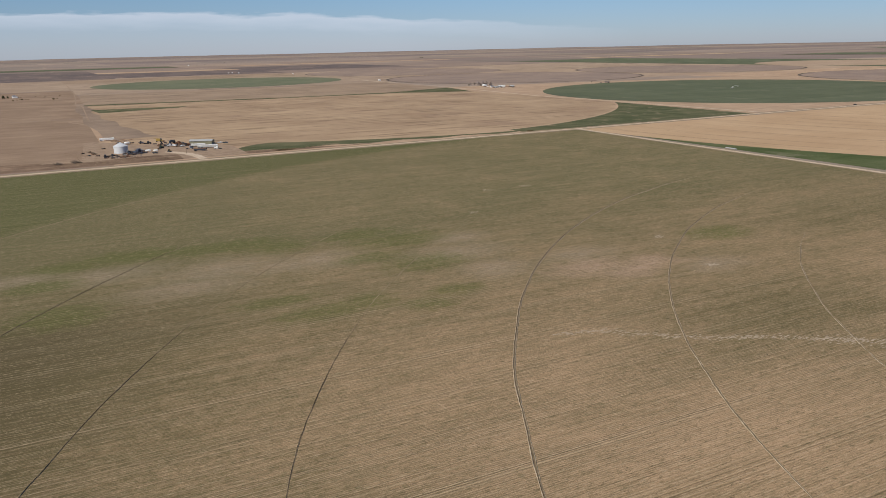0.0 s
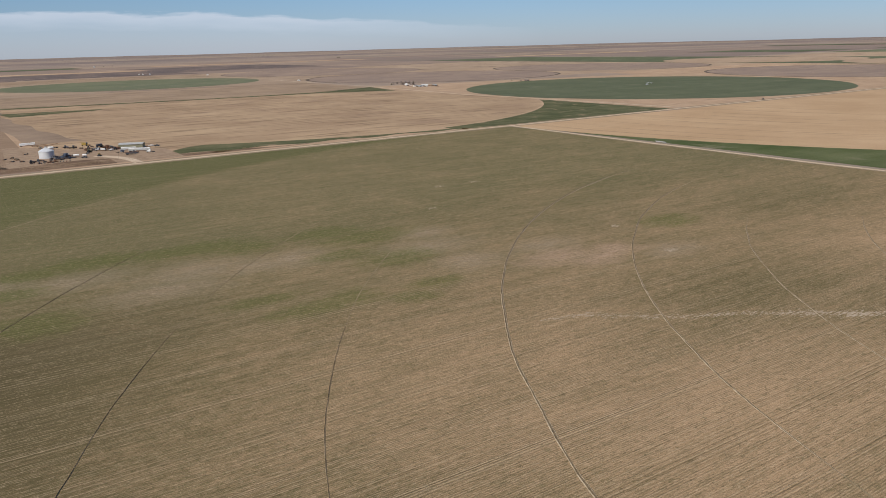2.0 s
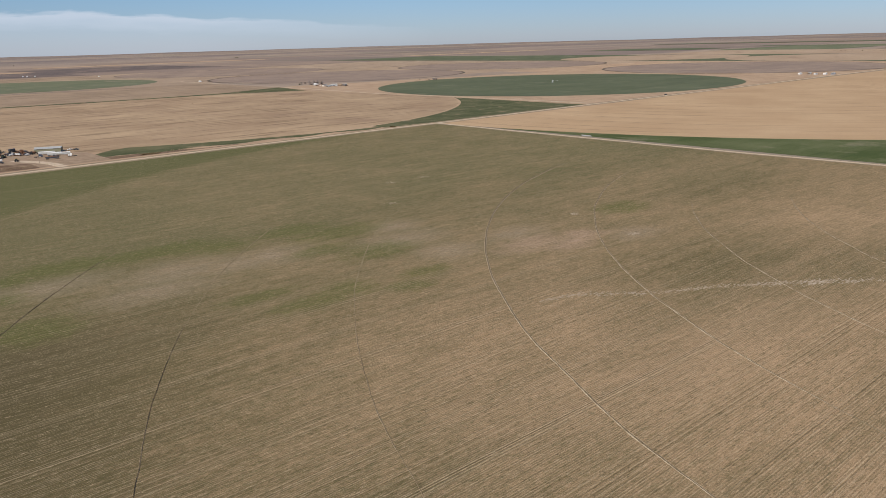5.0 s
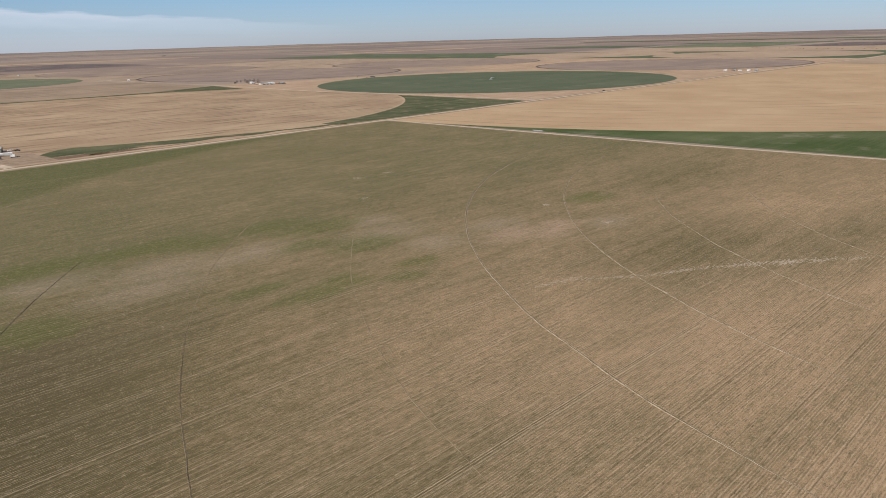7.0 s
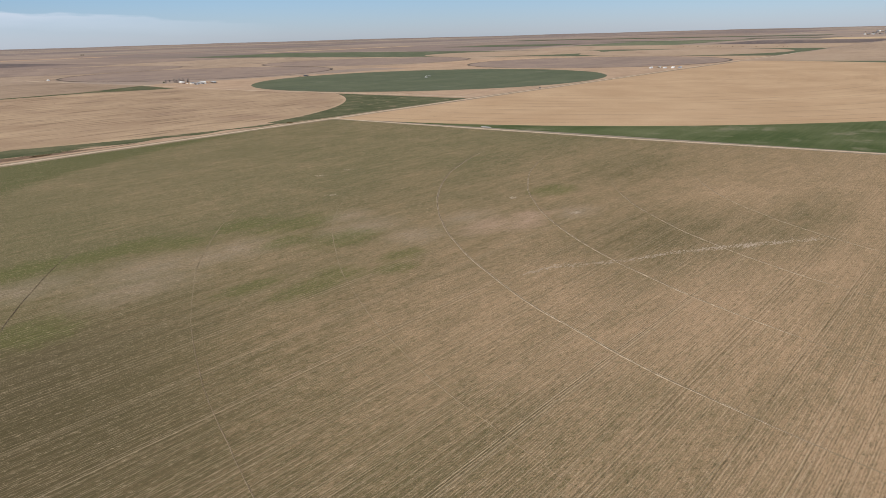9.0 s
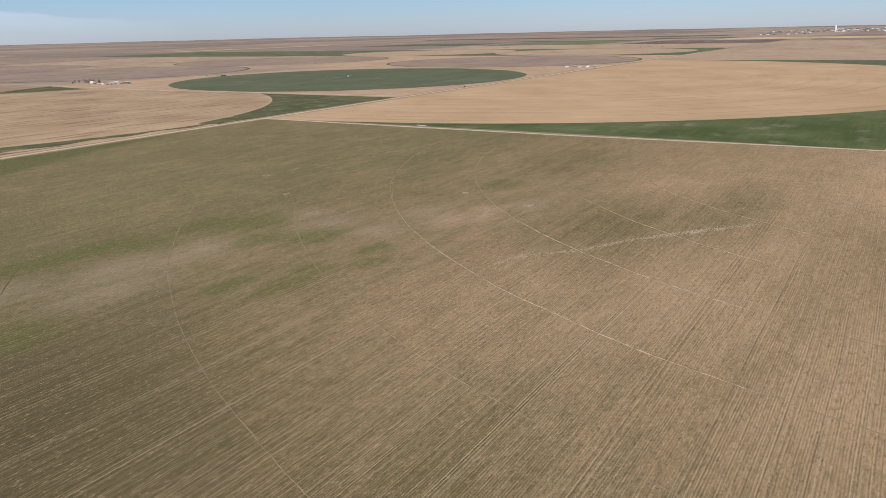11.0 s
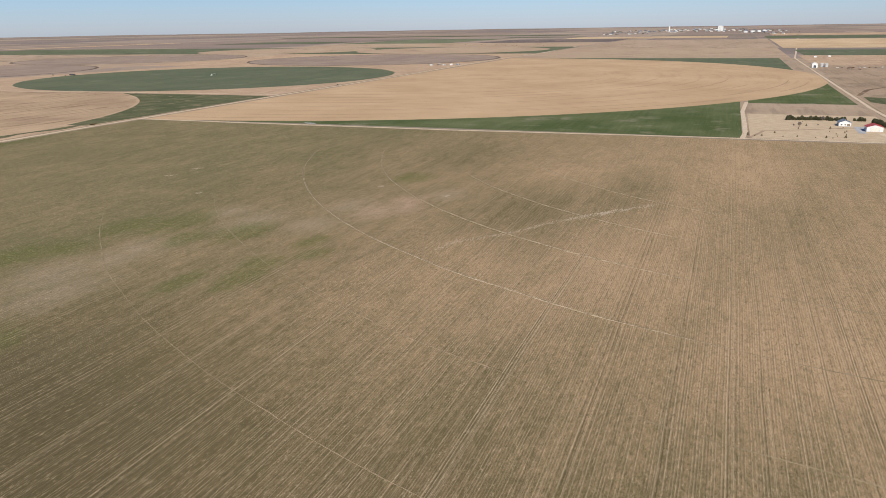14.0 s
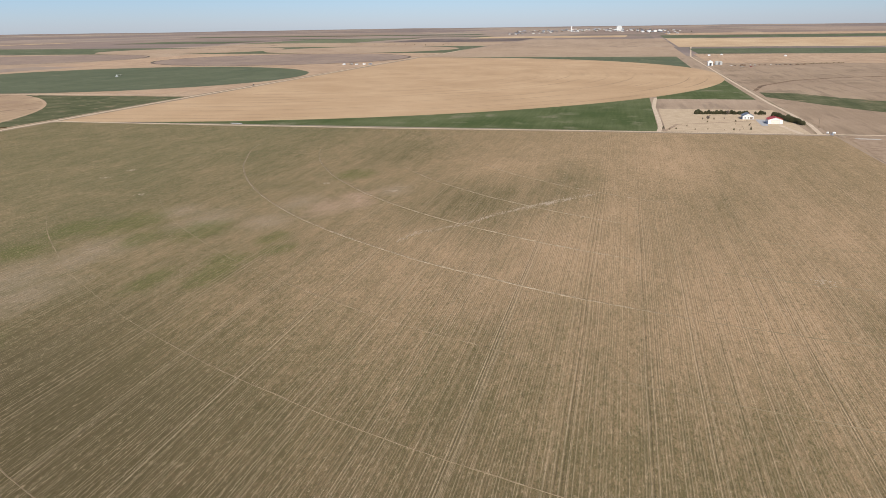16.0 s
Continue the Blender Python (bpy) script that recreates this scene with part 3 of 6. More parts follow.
# south-east of the lane
blanket("bare_field", line((6, -834), (900, -834)), line((6, -2000), (900, -2000)), 12, M_BARE, "bare brown soil beside the section road", 0.05)
blanket("corner_field", line((445, -838), (438, -884), (374, -926), (300, -1000), (220, -1080)), line((372, -836), (282, -882), (230, -910), (160, -960), (60, -1030)), 20, M_WEDGE, "green wheat strip curving through bare soil", 0.10, across=5)
blanket("corner_field", line((470, -832), (575, -858), (690, -926), (765, -1015), (820, -1130)), line((461, -836), (567, -863), (681, -931), (757, -1020), (810, -1135)), 20, M_WEEDS, "thin weedy rim of a pivot circle", 0.10, across=2)

# north of the road
blanket("field_margin", line((-518, 8), (334, 8)), line((-518, 985), (334, 985)), 16, M_MARGIN, "pale dry margin round the stubble", 0.04)
blanket("field_margin", line((336, 8), (1150, 8)), line((336, 975), (760, 905), (1150, 820)), 20, M_MARGIN, "pale dry margin round the irrigated circle", 0.05)
blanket("sod_field", line((-505, 959), (-120, 889), (132, 879), (322, 961)), line((-500, 1380), (330, 1400)), 12, M_BARE, "bare tan field north of the stubble", 0.06)
disc_field("irrigated_circle", 730, 427, 404, 404, M_PIVOT, "dark green irrigated wheat circle under a centre pivot", 0.12)


west_top = line((-505, 926), (-120, 869), (132, 851), (288, 782))
SC, SR = (-170, 593), 554
blanket("stubble_field", lambda s: (SC[0] + (-335 + 815 * s) * 1.0, SC[1] - math.sqrt(SR**2 - min(abs(-335 + 815 * s), SR - 70) ** 2)), west_top, 40, M_STUBBLE, "tan stubble field with darker drill streaks", 0.08)
blanket("corner_field", lambda s: (-398 + 328 * s, 36 - 20 * s + 5 * math.sin(26 * s)), lambda s: (-398 + 328 * s, 28 + 90 * (1 - s) ** 2 * min(1, 0.35 + 5 * s)), 20, M_WEDGE, "narrow dark green strip between road and stubble", 0.10, across=3)
blanket("corner_field", line((-70, 12), (308, 12)), lambda s: (-70 + (378) * s, min(SC[1] - math.sqrt(SR**2 - min(100 + 378 * s, SR - 75) ** 2) - 6, 400)), 30, M_WEDGE, "dark green weedy wedge between road and stubble", 0.07, across=8)
blanket("verge_field", line((-505, 960), (-120, 890), (132, 880), (322, 962)), line((-505, 925), (-120, 868), (132, 850), (288, 780)), 24, M_WEDGE, "thin green strip along the edge of the stubble", 0.14, across=3)
blanket("verge_field", line((-500, 800), (-330, 775)), line((-490, 705), (-350, 748)), 6, M_WEDGE, "faded green patch beside the track", 0.14)
blanket("bare_field", line((-1500, 12), (-518, 12)), line((-1500, 600), (-518, 600)), 10, M_WESTBARE, "bare brown soil west of the farm track", 0.05)
blanket("bare_field", line((-1500, 604), (-518, 604)), line((-1500, 1660), (-518, 1660)), 14, M_WESTBARE, "dry brown field west of the farm track", 0.05)

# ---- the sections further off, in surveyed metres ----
def T(u, v):
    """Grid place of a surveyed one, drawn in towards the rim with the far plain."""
    x, y = P(u, v)
    dx, dy = x - MID[0], y - MID[1]
    far = math.hypot(dx, dy)
    r = far
    if far > FLAT:
        r = FLAT + 200.0
        for _ in range(40):
            r -= (far_range(r) - far) / (1 + 3 * BEND * max(r - FLAT, 0) ** 2)
            r = max(r, FLAT)
    k = r / far
    x, y = MID[0] + dx * k - ORIGIN[0], MID[1] + dy * k - ORIGIN[1]
    return x * EU[0] + y * EU[1], x * EV[0] + y * EV[1]


def tract(name, u0, u1, v0, v1, material, label, lift=0.3, skew=0.0):
    n, k = max(4, int(abs(v1 - v0) / 55)), max(3, int(abs(u1 - u0) / 55))
    verts, faces = [], []
    for i in range(n + 1):
        for j in range(k + 1):
            v = v0 + (v1 - v0) * i / n
            u = u0 + (u1 - u0) * j / k + skew * (v - v0)
            verts.append(drape(*P(*T(u, v)), lift))
    for i in range(n):
        for j in range(k):
            q = i * (k + 1) + j
            faces.append((q, q + 1, q + k + 2, q + k + 1))
    ob = mesh_object(name, verts, faces, material, label, "field")
    if ob.data.polygons[0].normal.z < 0:
        ob.data.flip_normals()
    return ob


def circle(cu, cv, r, material, label, lift=0.45, rim=None, wide=9.0):
    """A field under a centre pivot, with a weedy rim."""
    rings, segs = max(6, int(r / 40)), 120
    mats = []
    verts, faces = [drape(*P(*T(cu, cv)), lift)], []
    radii = [r * i / rings for i in range(1, rings + 1)] + ([r + wide] if rim else [])
    for s in radii:
        for j in range(segs):
            a = math.tau * j / segs
            s2 = s * (1 + 0.004 * noise.noise((math.cos(a) * 5, math.sin(a) * 5, cu * 0.01)))
            verts.append(drape(*P(*T(cu + s2 * math.cos(a), cv + s2 * math.sin(a))), lift))
    for j in range(segs):
        faces.append((0, 1 + j, 1 + (j + 1) % segs))
        mats.append(0)
    for i in range(len(radii) - 1):
        for j in range(segs):
            a, b = 1 + i * segs + j, 1 + i * segs + (j + 1) % segs
            faces.append((a, a + segs, b + segs, b))
            mats.append(1 if i >= rings - 1 else 0)
    ob = mesh_object("far_circle", verts, faces, material, label, "field")
    if rim:
        ob.data.materials.append(rim)
        ob.data.polygons.foreach_set("material_index", mats)
    return ob


M_RIM = crop("weedy_rim", (0.105, 0.082, 0.062), (0.17, 0.13, 0.095))
# under the near circles
tract("field_margin", 1140, 2040, 10, 1010, M_MARGIN, "pale tan margin round far circles", 0.12)
tract("field_margin", 560, 2040, 1000, 1860, M_SOD, "pale tan margin round far circles", 0.16)
tract("sod_field", 1650, 2560, -822, -6, M_SOD, "pale dry grass field far to the east", 0.2)
tract("sod_field", 2560, 4200, -830, -6, M_FALLOW, "dry brown grazing land below the town", 0.2)
tract("sod_field", 1270, 1840, -1900, -850, M_MARGIN, "pale tan stubble behind the silos", 0.2)
# quarters of wheat with fallow circles in them
tract("far_field", 2040, 2860, 8, 3340, M_PIVOT, "long far strip of green wheat round fallow circles", 0.3)
circle(2440, 1300, 412, M_SOD, "pale tan far circle edged with green wheat", 0.5)
circle(2450, 478, 418, M_SOD, "pale tan far circle edged with green wheat", 0.5)
circle(1585, 432, 401, M_PURPLE, "brown far circle of worked soil", 0.45, M_RIM)
circle(1580, 1425, 401, M_PURPLE, "brown far circle of worked soil", 0.45, M_RIM)
circle(765, 1360, 396, M_PURPLE, "brown far circle of worked soil", 0.4, M_RIM)
circle(-58, 1831, 390, M_PALEPIVOT, "pale green far irrigated circle", 0.4)
tract("far_field", -505, 330, 2240, 2650, M_BARE, "bare tan strip behind the green circle", 0.25)
tract("far_field", 330, 1180, 1790, 2620, M_FALLOW, "dry brown far quarter", 0.22)
circle(770, 2190, 398, M_PURPLE, "brown far circle of worked soil", 0.45, M_RIM, 5)
tract("far_field", 1180, 2030, 1870, 2700, M_FALLOW, "dry brown far quarter", 0.22)
tract("far_field", -505, 560, 1410, 2240, M_FALLOW, "dry brown field round the far green circle", 0.18)
# dark ground to the north
tract("far_field", -2600, -500, 1700, 2600, M_FALLOW, "dry brown far field", 0.2)
tract("far_field", -2600, -300, 2620, 4300, M_DARKSOIL, "dark worked soil far to the north", 0.3)
tract("far_field", -300, 420, 2700, 3500, M_DARKSOIL, "dark worked soil far to the north", 0.3)
tract("far_field", 420, 1250, 3050, 4100, M_DARKSOIL, "dark worked soil far to the north", 0.3)
tract("far_field", -300, 420, 3500, 3760, M_MARGIN, "pale strip between dark fields", 0.35)
tract("far_field", 1250, 2000, 2760, 3300, M_PURPLE, "brown far strip of worked soil", 0.3)
tract("far_field", -1500, 300, 4700, 5150, M_PIVOT, "long far strip of green wheat", 0.5)
tract("far_field", 700, 2300, 4500, 4750, M_MARGIN, "far strip of pale stubble", 0.4)
tract("far_field", 2900, 4500, 3600, 3750, M_STRAWFIELD, "far strip of pale stubble", 0.4)
# far strips to the north-east and east
tract("far_field", 3830, 4420, 1950, 2800, M_PIVOT, "far strip of green wheat", 0.5)
tract("far_field", 3700, 4850, 1000, 1750, M_PALEPIVOT, "far faded green field", 0.5)
tract("far_field", 4850, 5080, 950, 2050, M_PIVOT, "far strip of green wheat", 0.6)
tract("far_field", 5450, 5700, 500, 1150, M_PIVOT, "far strip of green wheat", 0.6)
tract("far_field", 6500, 6950, 800, 4000, M_PIVOT, "far strip of green wheat", 0.8)
tract("far_field", 3740, 4650, 8, 820, M_DARKSOIL, "far dark strip of worked soil", 0.5)
tract("far_field", 2900, 3700, 8, 1600, M_SOD, "pale dry grass along a far creek", 0.3)
tract("far_field", 4700, 5400, -600, 500, M_STRAWFIELD, "far strip of pale stubble", 0.5)
tract("far_field", 1850, 2330, -2100, -868, M_PIVOT, "long far strip of green wheat", 0.4)
tract("far_field", 2530, 4150, -2300, -842, M_STRAWFIELD, "far strip of pale stubble", 0.4)
tract("far_field", 4300, 5250, -2600, -838, M_PIVOT, "far strip of green wheat", 0.5)
tract("far_field", 5350, 6400, -2800, -900, M_MARGIN, "far strip of tan stubble", 0.5)
tract("bare_field", 890, 1275, -1900, -842, M_BARE, "bare brown soil round the silos", 0.12)
tract("field_margin", 6, 1660, -852, -670, M_FALLOW, "dry brown margin along the south road", 0.03)
tract("field_margin", -521, -502, 10, 1662, M_WESTBARE, "dry brown margin along the farm track", 0.03)

# roads and tracks
strip("road_verge", [(-1600, -9), (-600, -4), (0, 0), (310, 4), (900, 2), (1640, 6), (2180, -95)], 19, M_VERGE, "dry tan grass verge of the section road", 0.062, "verge", crown=0.04, wob=3.0)
strip("road_verge", [(0, -4), (-4, -150), (-7, -400), (0, -600), (2, -760), (2, -1500)], 9, M_VERGE, "dry tan grass verge of the lane", 0.066, "verge", crown=0.04, wob=2.0)
strip("road_verge", [(2, -824), (160, -828), (420, -826), (1040, -828), (1640, -830)], 8, M_VERGE, "dry tan grass verge of the south road", 0.075, "verge", crown=0.04, wob=3.0)
strip("section_road", [(-1600, -9), (-600, -4), (0, 0), (310, 4), (530, 2), (900, 2), (1150, 8), (1640, 6), (2180, -95), (2440, -220)], 7.0, M_ROAD, "pale gravel section road with worn shoulders", 0.18)
strip("field_lane", [(0, 0), (-4, -150), (-7, -400), (0, -600), (2, -760), (2, -1500)], 5.2, M_ROAD, "pale dirt lane beside the wheat field", 0.20)
strip("section_road", [(2, -824), (70, -829), (160, -829), (300, -825), (420, -826), (620, -826), (1040, -828), (1640, -830), (2600, -900)], 4.6, M_ROAD, "pale gravel section road south of the stubble", 0.22)
strip("driveway", [(3, -680), (40, -683), (110, -683), (230, -682), (345, -688)], 4.5, M_ROAD, "pale dirt driveway past the house", 0.19)
strip("farm_track", [(-514, 560), (-513, 634), (-511, 758), (-509, 900), (-511, 948), (-518, 991), (-515, 1120), (-511, 1260), (-507, 1490), (-509, 1787), (-518, 2182)], 2.6, M_YARD, "pale dirt track winding north", 0.17, wob=2.0)
blanket("weedy_ground", lambda k: (-523 + 3 * math.sin(17 * k) + 16 * k ** 4, 1010 - 775 * k), lambda k: (-503 + 3 * math.sin(11 * k) + 20 * k + 40 * k ** 5 + 4 * math.sin(31 * k), 1000 - 755 * k + 5 * math.sin(40 * k)), 44, M_TRODDEN, "dark trodden ground beside the farm track", 0.12, "weeds", across=4)
strip("farm_track", [(-700, 690), (-614, 665), (-574, 606), (-543, 547), (-520, 470)], 3.0, M_YARD, "pale dirt track curving round a field", 0.17)
strip("farm_lane", [(330, 12), (318, 380), (304, 540), (322, 800), (330, 970)], 6.0, M_ROAD, "pale dirt lane beside the green circle", 0.21)
strip("farm_lane", [(324, 1560), (335, 1310), (430, 1145), (548, 1040), (624, 990), (834, 918)], 7.0, M_ROAD, "pale dirt lane past the far farm", 0.23)
blanket("farm_yard", line((-545, 16), (-440, 14), (-392, 14)), lambda s: (-535 + 143 * s, 225 - 120 * s + 10 * math.sin(11 * s) + 6 * math.sin(29 * s)), 24, M_YARD, "bare trodden farmyard dirt", 0.11, "yard")
blanket("weedy_ground", line((-640, 15), (-560, 15), (-455, 15)), lambda s: (-640 + 185 * s, 64 - 14 * s + 9 * math.sin(9 * s)), 20, M_WEEDS, "brown weedy ground before the farmyard", 0.14, "weeds", across=6)
blanket("weedy_ground", line((-428, 16), (-260, 17)), lambda s: (-428 + 168 * s, 48 - 30 * s + 3 * math.sin(14 * s)), 20, M_WEEDS, "brown weedy verge beside the road", 0.09, "weeds", across=4)
strip("yard_entrance", [(-438, 4), (-440, 30), (-446, 55), (-462, 84)], 9.0, M_ROAD, "pale dirt entrance to the farmyard", 0.16, wob=3.0, step=8)

# ---- wheel ruts of the pivot ----
def rut(radius, a0, a1, high, c=(-5, -817), wide=1.0, lift=0.055):
    """A worn circle left by the pivot's wheels: a trough between two steep banks of thrown-up soil and straw."""
    n = int((a1 - a0) / 0.25)
    verts, faces, mats = [], [], []
    prof = [(-0.85, 0.0), (-0.58, 1.0), (-0.42, 0.9), (-0.24, 0.02), (0.24, 0.02), (0.42, 0.9), (0.58, 1.0), (0.85, 0.0)]
    for i in range(n + 1):
        a = radians(a0 + (a1 - a0) * i / n)
        end = min(1.0, i / 24, (n - i) / 24)
        w = wide * (0.80 + 0.35 * noise.noise((a * 40, radius, 0))) * (0.35 + 0.65 * end)
        r = radius + 0.8 * noise.noise((a * 14, radius, 5)) + 0.18 * noise.noise((a * 120, radius, 9))
        for s, h in prof:
            x, y = P(c[0] + (r + s * w) * math.cos(a), c[1] + (r + s * w) * math.sin(a))
            verts.append((x, y, lift + h * high * (0.75 + 0.7 * noise.noise((a * 90, s * 3, radius))) * end))
    k = len(prof)
    for i in range(n):
        for j in range(k - 1):
            q = i * k + j
            faces.append((q, q + k, q + k + 1, q + 1))
            mats.append(1 if j in (2, 3, 4) else 0)
    ob = mesh_object("wheel_rut", verts, faces, ((M_BERM if radius < 520 else M_BANK) if high > 0.1 else M_FAINT) if c[0] < 0 else M_YRUT, "curved wheel rut worn into the field" + (", with banked-up soil" if high > 0.2 else ", shallow and faint"), "wheel rut")
    ob.data.materials.append(M_YRUT if c[0] > 0 else M_TRACK if high > 0.1 else M_FAINT)
    ob.data.polygons.foreach_set("material_index", mats)
    if ob.data.polygons[0].normal.z < 0:
        ob.data.flip_normals()


for radius, a0, a1, high, wide in ((810.0, 124, 152, 0.08, 0.9), (695.7, 134, 163, 0.14, 0.24), (629.5, 144, 176, 0.14, 0.22), (629.5, 128, 146, 0.08, 0.40), (629.5, 175, 200, 0.08, 0.5), (566.6, 143, 162, 0.16, 0.28), (566.6, 126, 145, 0.06, 0.36), (566.6, 161, 200, 0.07, 0.45), (507.0, 104, 164, 0.26, 0.72), (507.0, 163, 186, 0.07, 0.6), (448.0, 108, 160, 0.26, 0.62), (448.0, 159, 186, 0.07, 0.6), (391.3, 122, 158, 0.20, 0.46), (391.3, 159, 186, 0.07, 0.5), (333.0, 118, 156, 0.12, 0.45)):
    rut(radius, a0, a1, high, wide=wide)
for i, radius in enumerate((430, 480, 530, 568, 609, 655, 706, 757, 790)):
    for j in range(3):
        rut(radius, 184 + 29 * j + 5 * math.sin(3.1 * i + j), 205 + 29 * j + 6 * math.sin(2.3 * i + 1.7 * j), 0.06, (822, -8), 1.4, 0.09)


# ---- helpers for things ----
def part(name, bm, material, parent=None, label="", smooth=False):
    me = bpy.data.meshes.new(name)
    bm.normal_update()
    bm.to_mesh(me)
    bm.free()
    for m in material if isinstance(material, (list, tuple)) else (material,):
        me.materials.append(m)
    if smooth:
        me.polygons.foreach_set("use_smooth", [True] * len(me.polygons))
    ob = new(name, me)
    if parent is not None:
        ob.parent = parent
    return tagged(ob, label)


def base(name, x, y, turn, label, category, group="", z=None):
    """An Empty at the foot of a thing."""
    ob = new(name)
    ob.empty_display_size = 0.5
    ob.location, ob.rotation_euler = (x, y, land(x, y) + 0.12 if z is None else z), (0, 0, radians(turn))
    return tagged(ob, label, category, group)


def box(cx, cy, cz, sx, sy, sz, bevel=0.0, bm=None, rx=0, ry=0, rz=0):
    bm = bm or bmesh.new()
    r = bmesh.ops.create_cube(bm, size=1.0, matrix=pose(cx, cy, cz, rx, ry, rz) @ Matrix.Diagonal((sx, sy, sz, 1)))
    if bevel:
        es = list({e for v in r["verts"] for e in v.link_edges})
        bmesh.ops.bevel(bm, geom=es, offset=bevel, segments=2, affect="EDGES", profile=0.6)
    return bm


def rod(p, q, r0, r1=None, segs=12, bm=None, caps=True):
    bm = bm or bmesh.new()
    p, q = Vector(p), Vector(q)
    m = Matrix.Translation((p + q) / 2) @ (q - p).to_track_quat("Z", "Y").to_matrix().to_4x4()
    bmesh.ops.create_cone(bm, cap_ends=caps, segments=segs, radius1=r0, radius2=r0 if r1 is None else r1, depth=(q - p).length, matrix=m)
    return bm


def lathe(profile, segs=24, axis="Z", at=(0, 0, 0), bm=None):
    """Turn (radius, height) pairs round an axis."""
    bm = bm or bmesh.new()
    rings = []
    for r, h in profile:
        ring = []
        for j in range(segs):
            a = math.tau * j / segs
            p = (r * math.cos(a), r * math.sin(a), h)
            if axis == "X":
                p = (h, p[0], p[1])
            elif axis == "Y":
                p = (p[0], h, p[1])
            ring.append(bm.verts.new((p[0] + at[0], p[1] + at[1], p[2] + at[2])))
        rings.append(ring)
    for a, b in zip(rings, rings[1:]):
        for j in range(segs):
            bm.faces.new((a[j], a[(j + 1) % segs], b[(j + 1) % segs], b[j]))
    bm.faces.new(rings[0][::-1]), bm.faces.new(rings[-1])
    bmesh.ops.recalc_face_normals(bm, faces=bm.faces[:])
    return bm


def wheel(parent, x, y, r, w, rim=None):
    t = part("wheel", lathe([(r * 0.6, -w / 2), (r * 0.93, -w / 2), (r, -w / 3), (r, w / 3), (r * 0.93, w / 2), (r * 0.6, w / 2)], 16, "Y", (x, y, r)), M_TYRE, parent, "black rubber tyre")
    part("rim", lathe([(r * 0.58, -w * 0.42), (r * 0.2, -w * 0.3), (r * 0.2, w * 0.3), (r * 0.58, w * 0.42)], 12, "Y", (x, y, r)), rim or M_STEEL, t, "steel wheel rim")
    return t


M_WHITE = plain("white_paint", (0.78, 0.77, 0.74), 0.5, vary=0.08)
M_GALV = plain("galvanised_steel", (0.50, 0.495, 0.475), 0.5, 0.15, 0.2)
M_STEEL = plain("grey_steel", (0.34, 0.35, 0.37), 0.5, 0.5)
M_DARKSTEEL = plain("dark_machine_paint", (0.055, 0.06, 0.07), 0.5)
M_TYRE = plain("tyre_rubber", (0.022, 0.022, 0.024), 0.85)
M_GLASS = plain("dark_window_glass", (0.03, 0.04, 0.05), 0.08, 0.0, 0.02, spec=0.6)
M_RED = plain("red_roof_metal", (0.36, 0.055, 0.05), 0.45, 0.0, 0.1)
M_BLUEROOF = plain("blue_grey_shingle", (0.155, 0.18, 0.225), 0.8)
M_GREENPAINT = plain("faded_green_paint", (0.06, 0.115, 0.05), 0.55)
M_YELLOWPAINT = plain("yellow_machine_paint", (0.36, 0.245, 0.06), 0.6)
M_BLUEPAINT = plain("faded_blue_paint", (0.07, 0.088, 0.125), 0.55)
M_RUST = plain("rusty_steel", (0.16, 0.075, 0.04), 0.85, vary=0.35)
M_OLIVE = plain("olive_metal_siding", (0.22, 0.21, 0.14), 0.55)
M_TIMBER = plain("weathered_timber", (0.22, 0.165, 0.115), 0.9, vary=0.3)
M_CONCRETE = plain("grey_concrete", (0.40, 0.41, 0.44), 0.85, vary=0.2)
M_BARK = plain("bark", (0.12, 0.09, 0.065), 0.95, vary=0.3)
M_TWIG = plain("bare_twigs", (0.19, 0.155, 0.13), 0.95, vary=0.3)
M_JUNIPER = plain("juniper_foliage", (0.080, 0.078, 0.040), 0.9, vary=0.35, scale=1.4, spec=0.1)
M_SHRUB = plain("brown_shrub_foliage", (0.13, 0.095, 0.045), 0.95, vary=0.35, scale=1.2, spec=0.1)
M_DRYGRASS = plain("dry_grass", (0.33, 0.24, 0.15), 0.95, vary=0.3)


# ---- buildings ----
def prism(w, l, h, rise, over=0.0):
    """Walls up to a gable roof: width along x, length along y."""
    bm = bmesh.new()
    ends = []
    for y in (-l / 2, l / 2):
        ends.append([bm.verts.new(p) for p in ((-w / 2, y, -0.3), (w / 2, y, -0.3), (w / 2, y, h), (0, y, h + rise), (-w / 2, y, h))])
    a, b = ends
    bm.faces.new(a[::-1]), bm.faces.new(b)
    for i in range(5):
        bm.faces.new((a[i], a[(i + 1) % 5], b[(i + 1) % 5], b[i]))
    bmesh.ops.recalc_face_normals(bm, faces=bm.faces[:])
    return bm


def slope(side, w, l, h, rise, over, thick, ribs):
    """One pitch of a roof, with thickness, and ribs running down it."""
    bm = bmesh.new()
    run = w / 2 + over
    ang = math.degrees(math.atan2(rise, w / 2))
    long = run / math.cos(radians(ang))
    m = pose(0, 0, h + rise + 0.02) @ pose(0, 0, 0, 0, side * ang, 0)
    bmesh.ops.create_cube(bm, size=1.0, matrix=m @ pose(side * long / 2, 0, thick / 2) @ Matrix.Diagonal((long, l + 2 * over, thick, 1)))
    k = int(l / ribs) if ribs else 0
    for i in range(k + 1):
        y = -l / 2 + l * i / max(k, 1)
        bmesh.ops.create_cube(bm, size=1.0, matrix=m @ pose(side * long / 2, y, thick + 0.02) @ Matrix.Diagonal((long * 0.98, 0.07, 0.05, 1)))
    return bm


